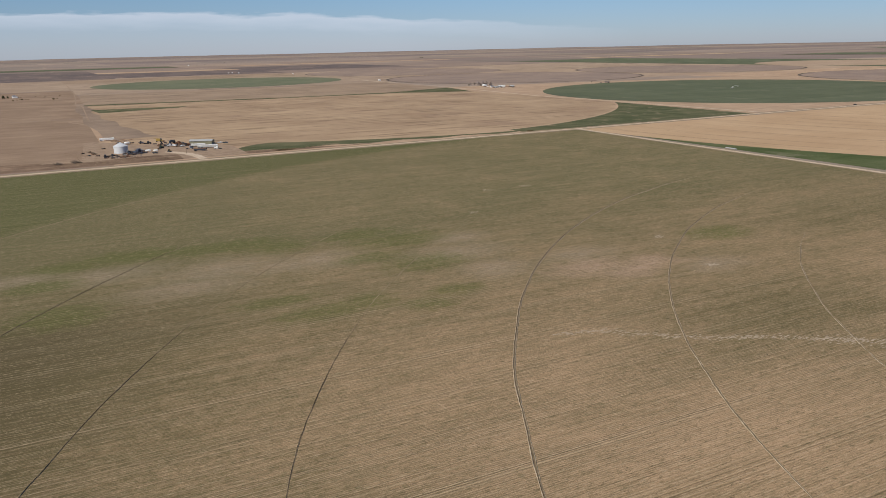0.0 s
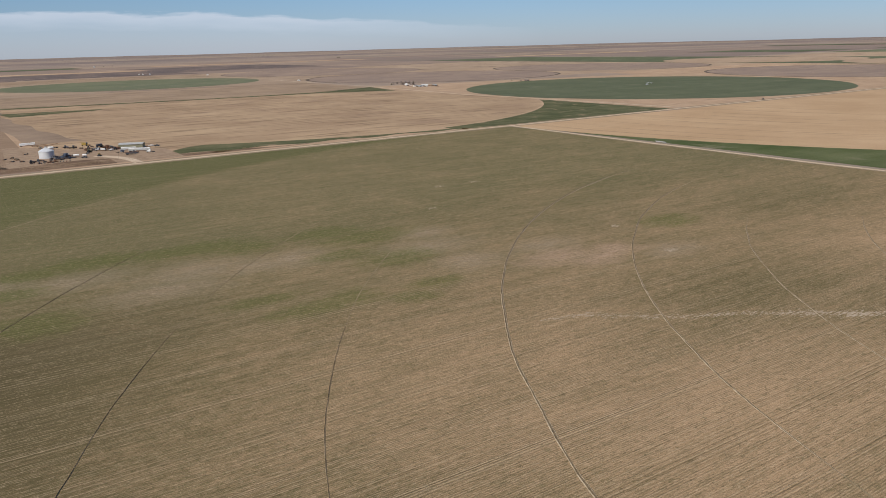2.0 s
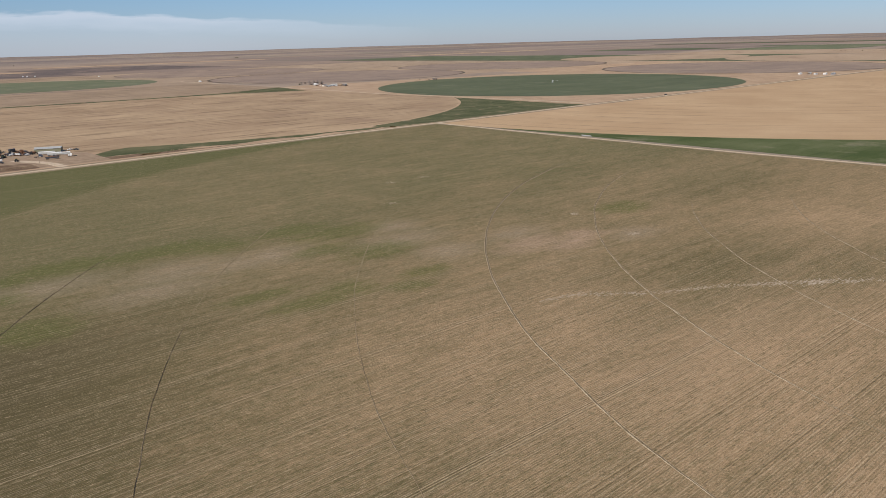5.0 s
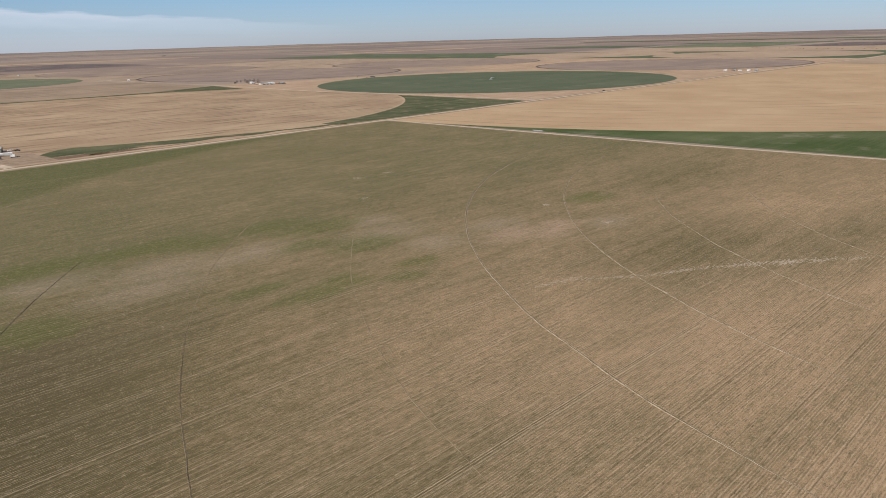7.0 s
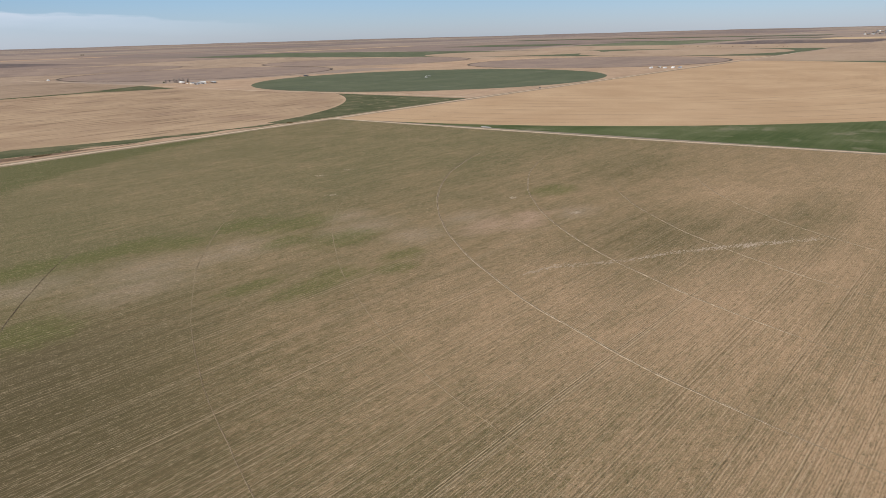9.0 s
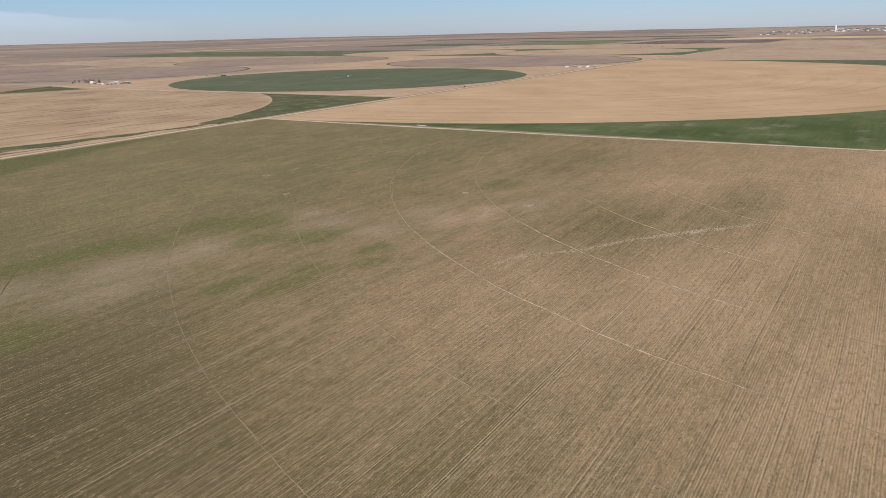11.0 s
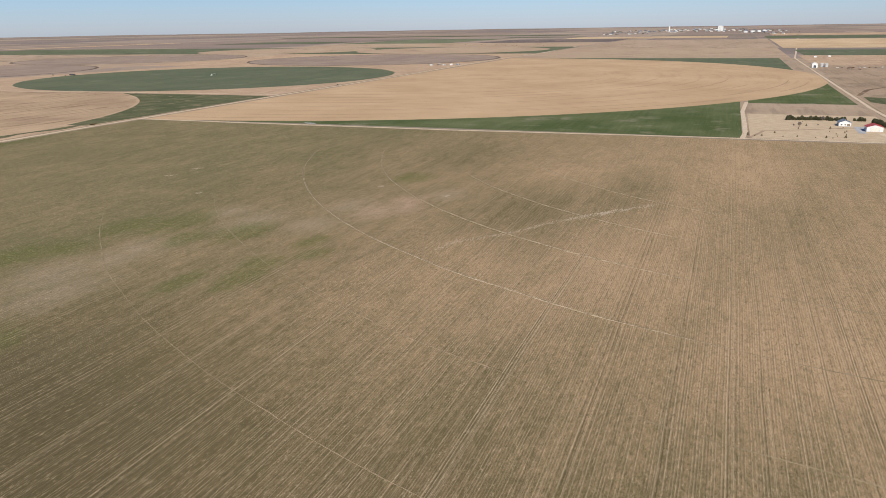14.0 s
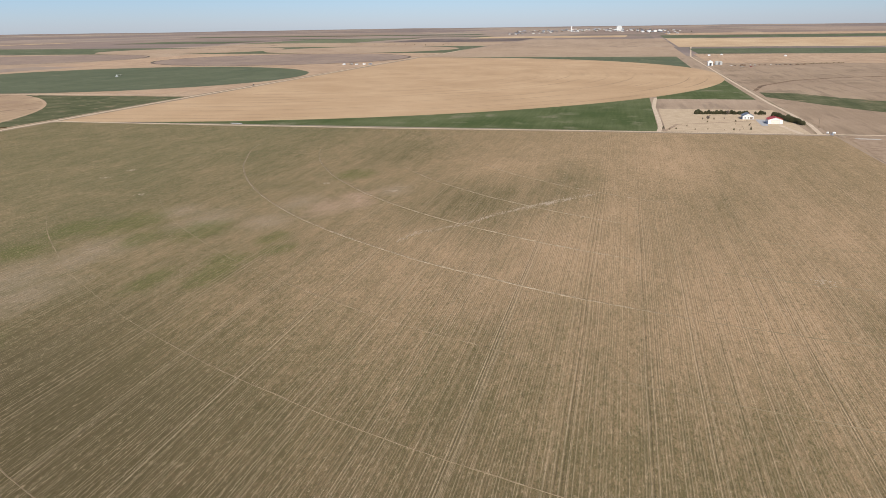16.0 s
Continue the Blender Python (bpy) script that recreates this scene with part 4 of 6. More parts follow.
def gabled(name, x, y, turn, w, l, h, rise, wall, roof, label, category, doors=(), windows=(), over=0.4, ribs=1.2, group="", door_mat=None):
    """A gabled building. doors: (face, offset, width, height); windows: (face, offset, sill, width, height); faces s n (gables), e w (sides)."""
    b = base(name, x, y, turn, label, category, group)
    part("wall", prism(w, l, h, rise), wall, b)
    part("footing", box(0, 0, 0.0, w + 0.24, l + 0.24, 0.5), M_CONCRETE, b, "concrete footing")
    for s in (-1, 1):
        part("roof", slope(s, w, l, h, rise, over, 0.12, ribs), roof, b)
    part("ridge_cap", box(0, 0, h + rise + 0.16, 0.5, l + 2 * over, 0.10), roof, b)
    spots = {"s": (0, -l / 2, 0), "n": (0, l / 2, 180), "e": (w / 2, 0, 90), "w": (-w / 2, 0, -90)}
    for face, off, dw, dh in doors:
        fx, fy, fr = spots[face]
        m = pose(fx, fy, 0, 0, 0, fr)
        d = part("door", box(off, -0.05, dh / 2 + 0.05, dw, 0.08, dh, 0.01), door_mat or M_WHITE, b)
        d.matrix_local = m
        bm = box(off, -0.08, dh + 0.12, dw + 0.3, 0.10, 0.14)
        for s in (-1, 1):
            box(off + s * (dw / 2 + 0.08), -0.08, dh / 2 + 0.05, 0.14, 0.10, dh, 0, bm)
        f = part("door_frame", bm, M_STEEL, d, "grey door frame")
        if dw > 2.5:
            bm = bmesh.new()
            for i in range(1, 5):
                box(off, -0.10, dh * i / 5, dw, 0.03, 0.05, 0, bm)
            part("panel_rail", bm, M_GALV, d)
    for face, off, sill, ww, wh in windows:
        fx, fy, fr = spots[face]
        m = pose(fx, fy, 0, 0, 0, fr)
        g = part("window", box(off, -0.03, sill + wh / 2, ww, 0.05, wh), M_GLASS, b, "dark window pane")
        g.matrix_local = m
        bm = bmesh.new()
        for s in (-1, 1):
            box(off + s * ww / 2, -0.05, sill + wh / 2, 0.10, 0.09, wh + 0.2, 0, bm)
            box(off, -0.05, sill + wh / 2 + s * wh / 2, ww, 0.09, 0.10, 0, bm)
        box(off, -0.05, sill + wh / 2, 0.05, 0.07, wh, 0, bm)
        part("window_frame", bm, M_WHITE, g, "white window frame")
    return b


def grain_bin(name, x, y, r, h, label, group="", mats=None):
    b = base(name, x, y, random.uniform(0, 360), label, "grain bin", group)
    skin = mats or M_GALV
    prof, n = [], max(8, int(h / 0.8))
    for i in range(n + 1):
        z = h * i / n
        prof += [(r, z), (r * 0.992, z + h / n * 0.5)] if i < n else [(r, z)]
    part("body", lathe([(r * 1.02, -0.2), (r * 1.02, 0.15)] + prof, 40), skin, b)
    cone = [(r * 1.04, h - 0.05), (r * 1.04, h + 0.1), (r * 0.12, h + r * 0.48), (r * 0.12, h + r * 0.48 + 0.25)]
    part("roof", lathe(cone, 40), skin, b)
    bm = bmesh.new()
    for j in range(20):
        a = math.tau * j / 20
        rod((r * 1.03 * math.cos(a), r * 1.03 * math.sin(a), h + 0.12), (r * 0.13 * math.cos(a), r * 0.13 * math.sin(a), h + r * 0.48), 0.06, segs=4, bm=bm)
    part("roof_rib", bm, skin, b)
    part("cap", lathe([(r * 0.14, h + r * 0.48 + 0.2), (r * 0.14, h + r * 0.48 + 0.4), (0.05, h + r * 0.48 + 0.75)], 16), skin, b)
    part("door", box(r * 0.99, 0, 1.1, 0.14, 1.0, 1.9, 0.02), M_STEEL, b, "grey access door")
    bm = bmesh.new()
    for s in (-0.25, 0.25):
        rod((r + 0.15, 1.2 + s, 0.1), (r + 0.15, 1.2 + s, h), 0.035, segs=5, bm=bm)
    for i in range(int(h / 0.4)):
        rod((r + 0.15, 0.95, 0.3 + 0.4 * i), (r + 0.15, 1.45, 0.3 + 0.4 * i), 0.02, segs=4, bm=bm)
    part("ladder", bm, M_STEEL, b)
    return b


# ---- vehicles and machines ----
def pickup(name, x, y, turn, paint, label, category="pickup truck", group=""):
    b = base(name, x, y, turn, label, category, group)
    part("chassis", box(0, 0, 0.62, 5.2, 1.5, 0.25), M_DARKSTEEL, b)
    part("body", box(1.75, 0, 1.0, 1.7, 1.85, 0.6, 0.12), paint, b)
    bm = box(0.2, 0, 1.05, 1.9, 1.85, 0.7, 0.08)
    box(0.15, 0, 1.65, 1.5, 1.6, 0.6, 0.15, bm)
    part("cab", bm, paint, b)
    part("windshield", box(0.93, 0, 1.62, 0.08, 1.45, 0.45, 0, None, 0, -25, 0), M_GLASS, b)
    for s in (-1, 1):
        part("side_window", box(0.15, s * 0.81, 1.66, 1.1, 0.04, 0.38), M_GLASS, b)
        part("bed_side", box(-1.8, s * 0.88, 1.05, 2.0, 0.10, 0.55, 0.03), paint, b)
        part("headlight", box(2.6, s * 0.68, 1.0, 0.06, 0.3, 0.18), M_GALV, b)
    part("bed_floor", box(-1.8, 0, 0.82, 2.0, 1.7, 0.08), M_STEEL, b)
    part("tailgate", box(-2.78, 0, 1.05, 0.08, 1.75, 0.5, 0.02), paint, b)
    part("bumper", box(2.72, 0, 0.65, 0.18, 1.8, 0.2, 0.04), M_STEEL, b)
    for wx in (1.7, -1.7):
        for s in (-1, 1):
            wheel(b, wx, s * 0.85, 0.40, 0.26)
    return b


def semi_truck(name, x, y, turn, paint, label, group=""):
    b = base(name, x, y, turn, label, "truck", group)
    part("chassis", box(-0.5, 0, 0.85, 7.5, 0.9, 0.3), M_DARKSTEEL, b)
    part("hood", box(2.6, 0, 1.55, 1.9, 1.7, 1.1, 0.15), paint, b)
    bm = box(0.8, 0, 2.0, 1.8, 2.3, 2.0, 0.15)
    part("cab", bm, paint, b)
    part("windshield", box(1.72, 0, 2.45, 0.06, 2.0, 0.7), M_GLASS, b)
    part("grille", box(3.57, 0, 1.45, 0.06, 1.2, 0.9), M_GALV, b)
    part("bumper", box(3.6, 0, 0.75, 0.3, 2.4, 0.35, 0.05), M_GALV, b)
    for s in (-1, 1):
        part("fuel_tank", rod((0.2, s * 0.95, 0.9), (1.6, s * 0.95, 0.9), 0.33), M_GALV, b)
        part("stack", rod((-0.25, s * 0.95, 1.2), (-0.25, s * 0.95, 3.6), 0.08, segs=8), M_GALV, b)
        for wx in (2.8, -2.3, -3.6):
            wheel(b, wx, s * 1.0, 0.5, 0.35)
    return b


def trailer(name, x, y, turn, length, side, label, tarp=None, group="", height=1.9):
    """A long grain trailer with sloped hopper ends, on tandem wheels."""
    b = base(name, x, y, turn, label, "trailer", group)
    bm = bmesh.new()
    L, w = length / 2, 1.25
    sec = [(-L, 1.3), (-L, 1.2 + height), (L, 1.2 + height), (L, 1.3), (L * 0.55, 0.75), (L * 0.15, 1.25), (-L * 0.15, 1.25), (-L * 0.55, 0.75)]
    va = [bm.verts.new((px, -w, pz)) for px, pz in sec]
    vb = [bm.verts.new((px, w, pz)) for px, pz in sec]
    bm.faces.new(va), bm.faces.new(vb[::-1])
    for i in range(8):
        bm.faces.new((va[i], vb[i], vb[(i + 1) % 8], va[(i + 1) % 8]))
    bmesh.ops.recalc_face_normals(bm, faces=bm.faces[:])
    part("body", bm, side, b)
    for i in range(int(length / 1.4)):
        for s in (-1, 1):
            part("side_rib", box(-L + 0.7 + 1.4 * i, s * (w + 0.02), 1.25 + height / 2, 0.10, 0.06, height - 0.15), side, b)
    part("tarp", lathe([(w * 0.98, -L), (w, -L + 0.05), (w, L - 0.05), (w * 0.98, L)], 20, "X", (0, 0, 0)), tarp or M_WHITE, b, "stretched roll tarp").matrix_local = pose(0, 0, 1.2 + height) @ Matrix.Diagonal((1, 1, 0.25, 1))
    part("frame_rail", box(0, 0, 1.0, length * 0.96, 0.8, 0.2), M_DARKSTEEL, b)
    for s in (-1, 1):
        part("landing_leg", box(L * 0.6, s * 0.8, 0.5, 0.12, 0.12, 1.0), M_STEEL, b)
        for wx in (-L + 1.1, -L + 2.3):
            wheel(b, wx, s * 1.0, 0.5, 0.4)
    return b


def tractor(name, x, y, turn, paint, label, group=""):
    b = base(name, x, y, turn, label, "tractor", group)
    part("hood", box(1.5, 0, 1.6, 2.4, 0.95, 0.9, 0.12), paint, b)
    part("axle_housing", box(-0.3, 0, 1.0, 2.0, 0.9, 0.8, 0.05), M_DARKSTEEL, b)
    part("cab", box(-0.5, 0, 2.4, 1.5, 1.5, 1.5, 0.1), M_GLASS, b, "glazed dark cab")
    part("cab_roof", box(-0.5, 0, 3.2, 1.8, 1.75, 0.2, 0.06), paint, b)
    part("exhaust", rod((1.2, 0.3, 2.0), (1.2, 0.3, 3.2), 0.07, segs=8), M_DARKSTEEL, b)
    for s in (-1, 1):
        part("fender", box(-0.7, s * 1.0, 1.95, 1.5, 0.6, 0.1, 0.03), paint, b)
        wheel(b, -0.7, s * 1.15, 0.98, 0.6, M_YELLOWPAINT)
        wheel(b, 2.2, s * 0.95, 0.62, 0.4, M_YELLOWPAINT)
    return b


def combine(name, x, y, turn, paint, label):
    b = base(name, x, y, turn, label, "combine")
    part("body", box(-0.6, 0, 2.2, 5.0, 2.6, 2.2, 0.2), paint, b)
    part("grain_tank", box(-0.4, 0, 3.6, 2.6, 2.4, 0.7, 0.1), paint, b)
    part("cab", box(2.4, 0, 2.9, 1.5, 1.9, 1.8, 0.15), M_GLASS, b, "glazed dark cab")
    part("feeder", box(3.6, 0, 1.3, 2.2, 1.3, 0.9, 0.05, None, 0, 20, 0), paint, b)
    part("header", box(4.9, 0, 0.8, 1.2, 6.5, 0.9, 0.1), M_RUST, b, "rusty cutting header")
    part("unloading_auger", rod((-1.5, 1.4, 3.6), (-5.0, 1.6, 4.0), 0.18), paint, b)
    for s in (-1, 1):
        wheel(b, 2.0, s * 1.5, 0.9, 0.6)
        wheel(b, -2.4, s * 1.2, 0.6, 0.4)
    return b


def implement(name, x, y, turn, width, paint, label, group=""):
    """A drawn disc or plough: frame bars, gangs of discs, a drawbar and two wheels."""
    b = base(name, x, y, turn, label, "implement", group)
    bm = bmesh.new()
    for cx in (-1.4, -0.3, 0.8):
        box(cx, 0, 0.95, 0.16, width, 0.16, 0, bm)
    for cy in (-0.45, 0, 0.45):
        box(-0.3, cy * width, 0.95, 2.4, 0.14, 0.14, 0, bm)
    part("frame", bm, paint, b)
    part("drawbar", box(2.2, 0, 0.75, 3.0, 0.16, 0.18, 0, None, 0, 6, 0), paint, b)
    for cx in (-1.4, 0.8):
        bm = bmesh.new()
        for i in range(int(width / 0.5)):
            lathe([(0.42, -0.03), (0.42, 0.03), (0.1, 0.08)], 10, "Y", (cx, -width / 2 + 0.25 + 0.5 * i, 0.42), bm)
        part("disc_gang", bm, M_RUST, b, "row of rusty discs")
    part("seed_box", box(-0.2, 0, 1.65, 0.9, width * 0.94, 0.8, 0.06), paint, b)
    for s in (-1, 1):
        wheel(b, -0.4, s * width * 0.3, 0.42, 0.28)
    return b


def scrap_heap(x, y, size, seed, label):
    """Cast-off panels, beams, drums and tyres in a heap."""
    rng = random.Random(seed)
    b = base("scrap_heap", x, y, rng.uniform(0, 360), label, "scrap heap", "scrap heaps in the farmyard")
    for name, m, n in (("beam", M_RUST, 7), ("panel", rng.choice((M_STEEL, M_WHITE, M_BLUEPAINT)), 4), ("crate", M_DARKSTEEL, 4)):
        for _ in range(n):
            c = (rng.uniform(-1, 1) * size, rng.uniform(-0.6, 0.6) * size, rng.uniform(0.2, 0.35) * size)
            d = {"beam": (size * 1.1, 0.25, 0.25), "panel": (size * 0.5, size * 0.4, 0.08), "crate": (size * 0.4, size * 0.35, size * 0.45)}[name]
            part(name, box(*c, *d, 0.02, None, rng.uniform(-25, 25), rng.uniform(-25, 25), rng.uniform(0, 180)), m, b)
    for _ in range(3):
        wheel(b, rng.uniform(-1, 1) * size, rng.uniform(-0.8, 0.8) * size, 0.6, 0.4)
    return b


def lying_tank(name, x, y, turn, length, r, skin, label, legs=0.8, group=""):
    b = base(name, x, y, turn, label, "tank", group)
    L = length / 2
    part("shell", lathe([(r * 0.35, -L), (r * 0.75, -L + r * 0.15), (r, -L + r * 0.5), (r, L - r * 0.5), (r * 0.75, L - r * 0.15), (r * 0.35, L)], 24, "X", (0, 0, r + legs)), skin, b, smooth=True)
    for s in (-0.55, 0.55):
        part("saddle", box(s * L, 0, legs / 2 + 0.15, 0.3, r * 1.3, legs + 0.3), M_CONCRETE, b)
    part("dome", lathe([(0.3, 0), (0.3, 0.3), (0.1, 0.4)], 12, "Z", (0, 0, 2 * r + legs - 0.05)), M_STEEL, b)
    return b


def auger(name, x, y, turn, length, rise, label):
    b = base(name, x, y, turn, label, "auger")
    top = (length * math.cos(radians(rise)), 0, 0.5 + length * math.sin(radians(rise)))
    part("tube", rod((0, 0, 0.5), top, 0.2), M_RUST, b)
    part("hopper", box(-0.2, 0, 0.4, 1.2, 1.0, 0.6, 0.1), M_RUST, b)
    bm = bmesh.new()
    for s in (-1, 1):
        rod((top[0] * 0.35, s * 1.2, 0.4), (top[0] * 0.62, 0, top[2] * 0.62), 0.07, segs=6, bm=bm)
        rod((top[0] * 0.35, s * 1.2, 0.4), (top[0] * 0.2, 0, top[2] * 0.3), 0.06, segs=6, bm=bm)
    part("support", bm, M_STEEL, b)
    for s in (-1, 1):
        wheel(b, top[0] * 0.35, s * 1.2, 0.4, 0.25)
    return b


def pole(name, x, y, h, label, arm=True, group=""):
    b = base(name, x, y, 0, label, "utility pole", group)
    part("post", rod((0, 0, -0.3), (0, 0, h), 0.16, 0.11, 10), M_TIMBER, b)
    if arm:
        part("crossarm", box(0, 0, h - 0.5, 0.12, 2.2, 0.12), M_TIMBER, b)
        for s in (-0.9, 0.9):
            part("insulator", lathe([(0.05, 0), (0.08, 0.08), (0.05, 0.2)], 8, "Z", (0, s, h - 0.44)), M_GLASS, b)
    return b


# ---- trees ----
def crown_mesh(kind, h, r, n, rng):
    """Many small leaf clumps in an uneven body; kinds: cone, mound, round."""
    bm = bmesh.new()
    lumps = [(rng.uniform(0, math.tau), rng.uniform(0.15, 0.85), rng.uniform(0.7, 1.25)) for _ in range(9)]
    for _ in range(n):
        t = rng.random() ** (1.35 if kind == "cone" else 0.9)
        a = rng.uniform(0, math.tau)
        env = {"cone": (1 - t) ** 0.75 + 0.06, "mound": math.sqrt(max(1 - t * t, 0.02)), "round": math.sqrt(max(1 - (2 * t - 0.9) ** 2, 0.02))}[kind]
        for la, lt, lk in lumps:
            d = math.cos(a - la) * 0.5 + 0.5 - abs(t - lt)
            if d > 0.55:
                env *= 1 + (lk - 1) * (d - 0.55) * 1.6
        rad = r * env * (0.55 + 0.45 * math.sqrt(rng.random()))
        c = Vector((rad * math.cos(a), rad * math.sin(a), h * (0.04 + 0.94 * t)))
        s = r * rng.uniform(0.10, 0.22)
        out = Vector((math.cos(a), math.sin(a), 0.6)).normalized()
        q = out.to_track_quat("Z", "Y").to_matrix()
        k = rng.randint(4, 5)
        tip = bm.verts.new(c + out * s * rng.uniform(0.7, 1.5))
        ring = [bm.verts.new(c + q @ Vector((s * rng.uniform(0.6, 1.2) * math.cos(math.tau * j / k), s * rng.uniform(0.6, 1.2) * math.sin(math.tau * j / k), -s * rng.uniform(0.1, 0.5)))) for j in range(k)]
        for j in range(k):
            bm.faces.new((ring[j], ring[(j + 1) % k], tip))
    return bm


def evergreen(name, h, r, label, seed, leaf, kind="cone", n=260, category="tree"):
    rng = random.Random(seed)
    b = base(name, 0, 0, 0, label, category)
    bm = rod((0, 0, -0.4), (0, 0, h * 0.75), r * 0.10, r * 0.03, 8)
    for i in range(8 if n < 150 else 0):
        a, z = rng.uniform(0, math.tau), h * rng.uniform(0.1, 0.6)
        rod((0, 0, z), (r * 0.6 * math.cos(a), r * 0.6 * math.sin(a), z + h * 0.1), r * 0.03, r * 0.01, 5, bm)
    part("trunk", bm, M_BARK, b)
    part("crown", crown_mesh(kind, h, r, n, rng), leaf, b)
    return b


def bare_tree(name, h, label, seed):
    rng = random.Random(seed)
    b = base(name, 0, 0, 0, label, "tree")
    part("trunk", rod((0, 0, -0.4), (0, 0, h * 0.4), h * 0.030, h * 0.020, 8), M_BARK, b)
    limbs, twigs = bmesh.new(), bmesh.new()

    def grow(p, d, length, r, depth):
        q = p + d * length
        rod(p, q, max(r, 0.035), max(r * 0.6, 0.03), 5 if depth > 1 else 4, limbs if depth > 1 else twigs, False)
        if depth:
            for _ in range(3 if depth > 1 else 5):
                e = (d + Vector((rng.uniform(-1, 1), rng.uniform(-1, 1), rng.uniform(-0.2, 0.8))) * 0.75).normalized()
                grow(q, e, length * rng.uniform(0.6, 0.85), r * 0.55, depth - 1)

    for _ in range(4):
        grow(Vector((0, 0, h * rng.uniform(0.25, 0.4))), Vector((rng.uniform(-0.7, 0.7), rng.uniform(-0.7, 0.7), 1)).normalized(), h * 0.2, h * 0.013, 4)
    part("limb", limbs, M_BARK, b)
    part("twig", twigs, M_TWIG, b)
    part("crown", crown_mesh("round", h * 0.7, h * 0.34, 150, rng), M_TWIG, b, "grey haze of fine bare twigs").location = (0, 0, h * 0.3)
    return b


def stand(ob, x, y, scale=1.0, turn=None, first=False, dz=0.05):
    """A copy of a tree or house on the land, at its own size."""
    m = pose(x, y, land(x, y) + dz, 0, 0, random.uniform(0, 360) if turn is None else turn) @ Matrix.Diagonal((scale, scale, scale, 1))
    if first:
        ob.matrix_basis = m
        return ob
    c = copy_thing(ob, m)
    return c


# ---- the machinery farm beside the section road ----
BIN = grain_bin("grain_bin", *P(-504, 104), 7.0, 6.9, "tall white galvanised grain bin with a cone roof")
for p in BIN.children:
    if p.name.split(".")[0] in ("body", "roof", "cap", "roof_rib"):
        p.data.materials[0] = M_BIN
gabled("machine_shed", *P(-418, 130), 3 - 25 + 90, 11, 25, 3.9, 1.2, M_OLIVE, M_GALV, "long olive metal machine shed with a pale roof", "shed", doors=(("e", -8, 5, 4), ("e", 0, 5, 4), ("e", 8, 5, 4)), door_mat=M_STEEL)
trailer("grain_trailer", *P(-426, 107), -18, 15, M_GALV, "pale grain trailer parked beside the shed", group="trailers in the farmyard")
trailer("grain_trailer", *P(-419, 90), -14, 21, M_GALV, "long grey grain trailer parked in the yard", group="trailers in the farmyard")
trailer("grain_trailer", *P(-509, 234), 8, 16, M_WHITE, "white trailer at the back of the yard", group="trailers in the farmyard")
semi_truck("semi_truck", *P(-428, 77), -14, M_DARKSTEEL, "dark road tractor with chrome stacks")
semi_truck("semi_truck", *P(-437, 92), -10, M_BLUEPAINT, "faded blue road tractor in the yard")
semi_truck("semi_truck", *P(-412, 72), 165, M_WHITE, "white road tractor beside the trailers")
trailer("grain_trailer", *P(-431, 68), -14, 12, M_DARKSTEEL, "dark flat trailer near the yard gate", M_RUST, group="trailers in the farmyard", height=1.2)
pickup("pickup_truck", *P(-399, 124), 10, M_WHITE, "white pickup truck beside the shed")
pickup("pickup_truck", *P(-394, 120), -30, M_DARKSTEEL, "dark pickup truck beside the shed")
pickup("pickup_truck", *P(-441, 118), 35, M_WHITE, "white pickup truck among machines")
tractor("tractor", *P(-463, 117), 30, M_GREENPAINT, "green tractor with yellow wheels in the yard")
tractor("tractor", *P(-521, 71), 10, M_DARKSTEEL, "dark old tractor beside the grain bin")
tractor("tractor", *P(-477, 176), -20, M_BLUEPAINT, "faded blue tractor at the yard's back")
combine("combine", *P(-457, 183), -15, M_YELLOWPAINT, "yellow combine with a rusty header")
combine("combine", *P(-446, 158), 20, M_DARKSTEEL, "dark old combine with a rusty header")
for u, v, turn, w, m, lab in ((-492, 90, 20, 7, M_BLUEPAINT, "faded blue disc harrow beside the bin"), (-484, 106, -10, 6, M_STEEL, "grey disc harrow among machines"), (-448, 126, 40, 6, M_WHITE, "pale drill frame among machines"), (-440, 134, 5, 7, M_RUST, "rusty field cultivator in the yard"), (-433, 130, 60, 6, M_RUST, "rusty plough in the yard"), (-452, 140, -30, 8, M_DARKSTEEL, "dark cultivator in the yard"), (-497, 80, 75, 5, M_DARKSTEEL, "dark plough beside the bin"), (-530, 108, 15, 8, M_TIMBER, "old brown drill on the bare ground"), (-489, 97, 50, 6, M_DARKSTEEL, "dark harrow beside the bin"), (-462, 138, 10, 7, M_RUST, "rusty harrow in the yard"), (-436, 146, 20, 6, M_DARKSTEEL, "dark cultivator by the shed"), (-501, 66, 10, 5, M_RUST, "rusty implement frame before the bin"), (-515, 62, -5, 4, M_DARKSTEEL, "dark implement before the bin")):
    implement("field_implement", *P(u, v), turn, w, m, lab, "implements in the farmyard")
combine("combine", *P(-488, 96), 60, M_BLUEPAINT, "faded blue combine behind the bin")
combine("combine", *P(-441, 140), 100, M_RUST, "rusty combine among machines")
tractor("tractor", *P(-470, 168), 15, M_DARKSTEEL, "dark tractor at the yard's back")
tractor("tractor", *P(-458, 152), 80, M_DARKSTEEL, "dark tractor among machines")
tractor("tractor", *P(-436, 122), 45, M_RUST, "rusty old tractor by the shed")
semi_truck("semi_truck", *P(-499, 92), 30, M_DARKSTEEL, "dark old truck beside the bin")
semi_truck("semi_truck", *P(-452, 128), 200, M_WHITE, "white old truck among machines")
pickup("pickup_truck", *P(-514, 84), 80, M_DARKSTEEL, "dark pickup before the bin")
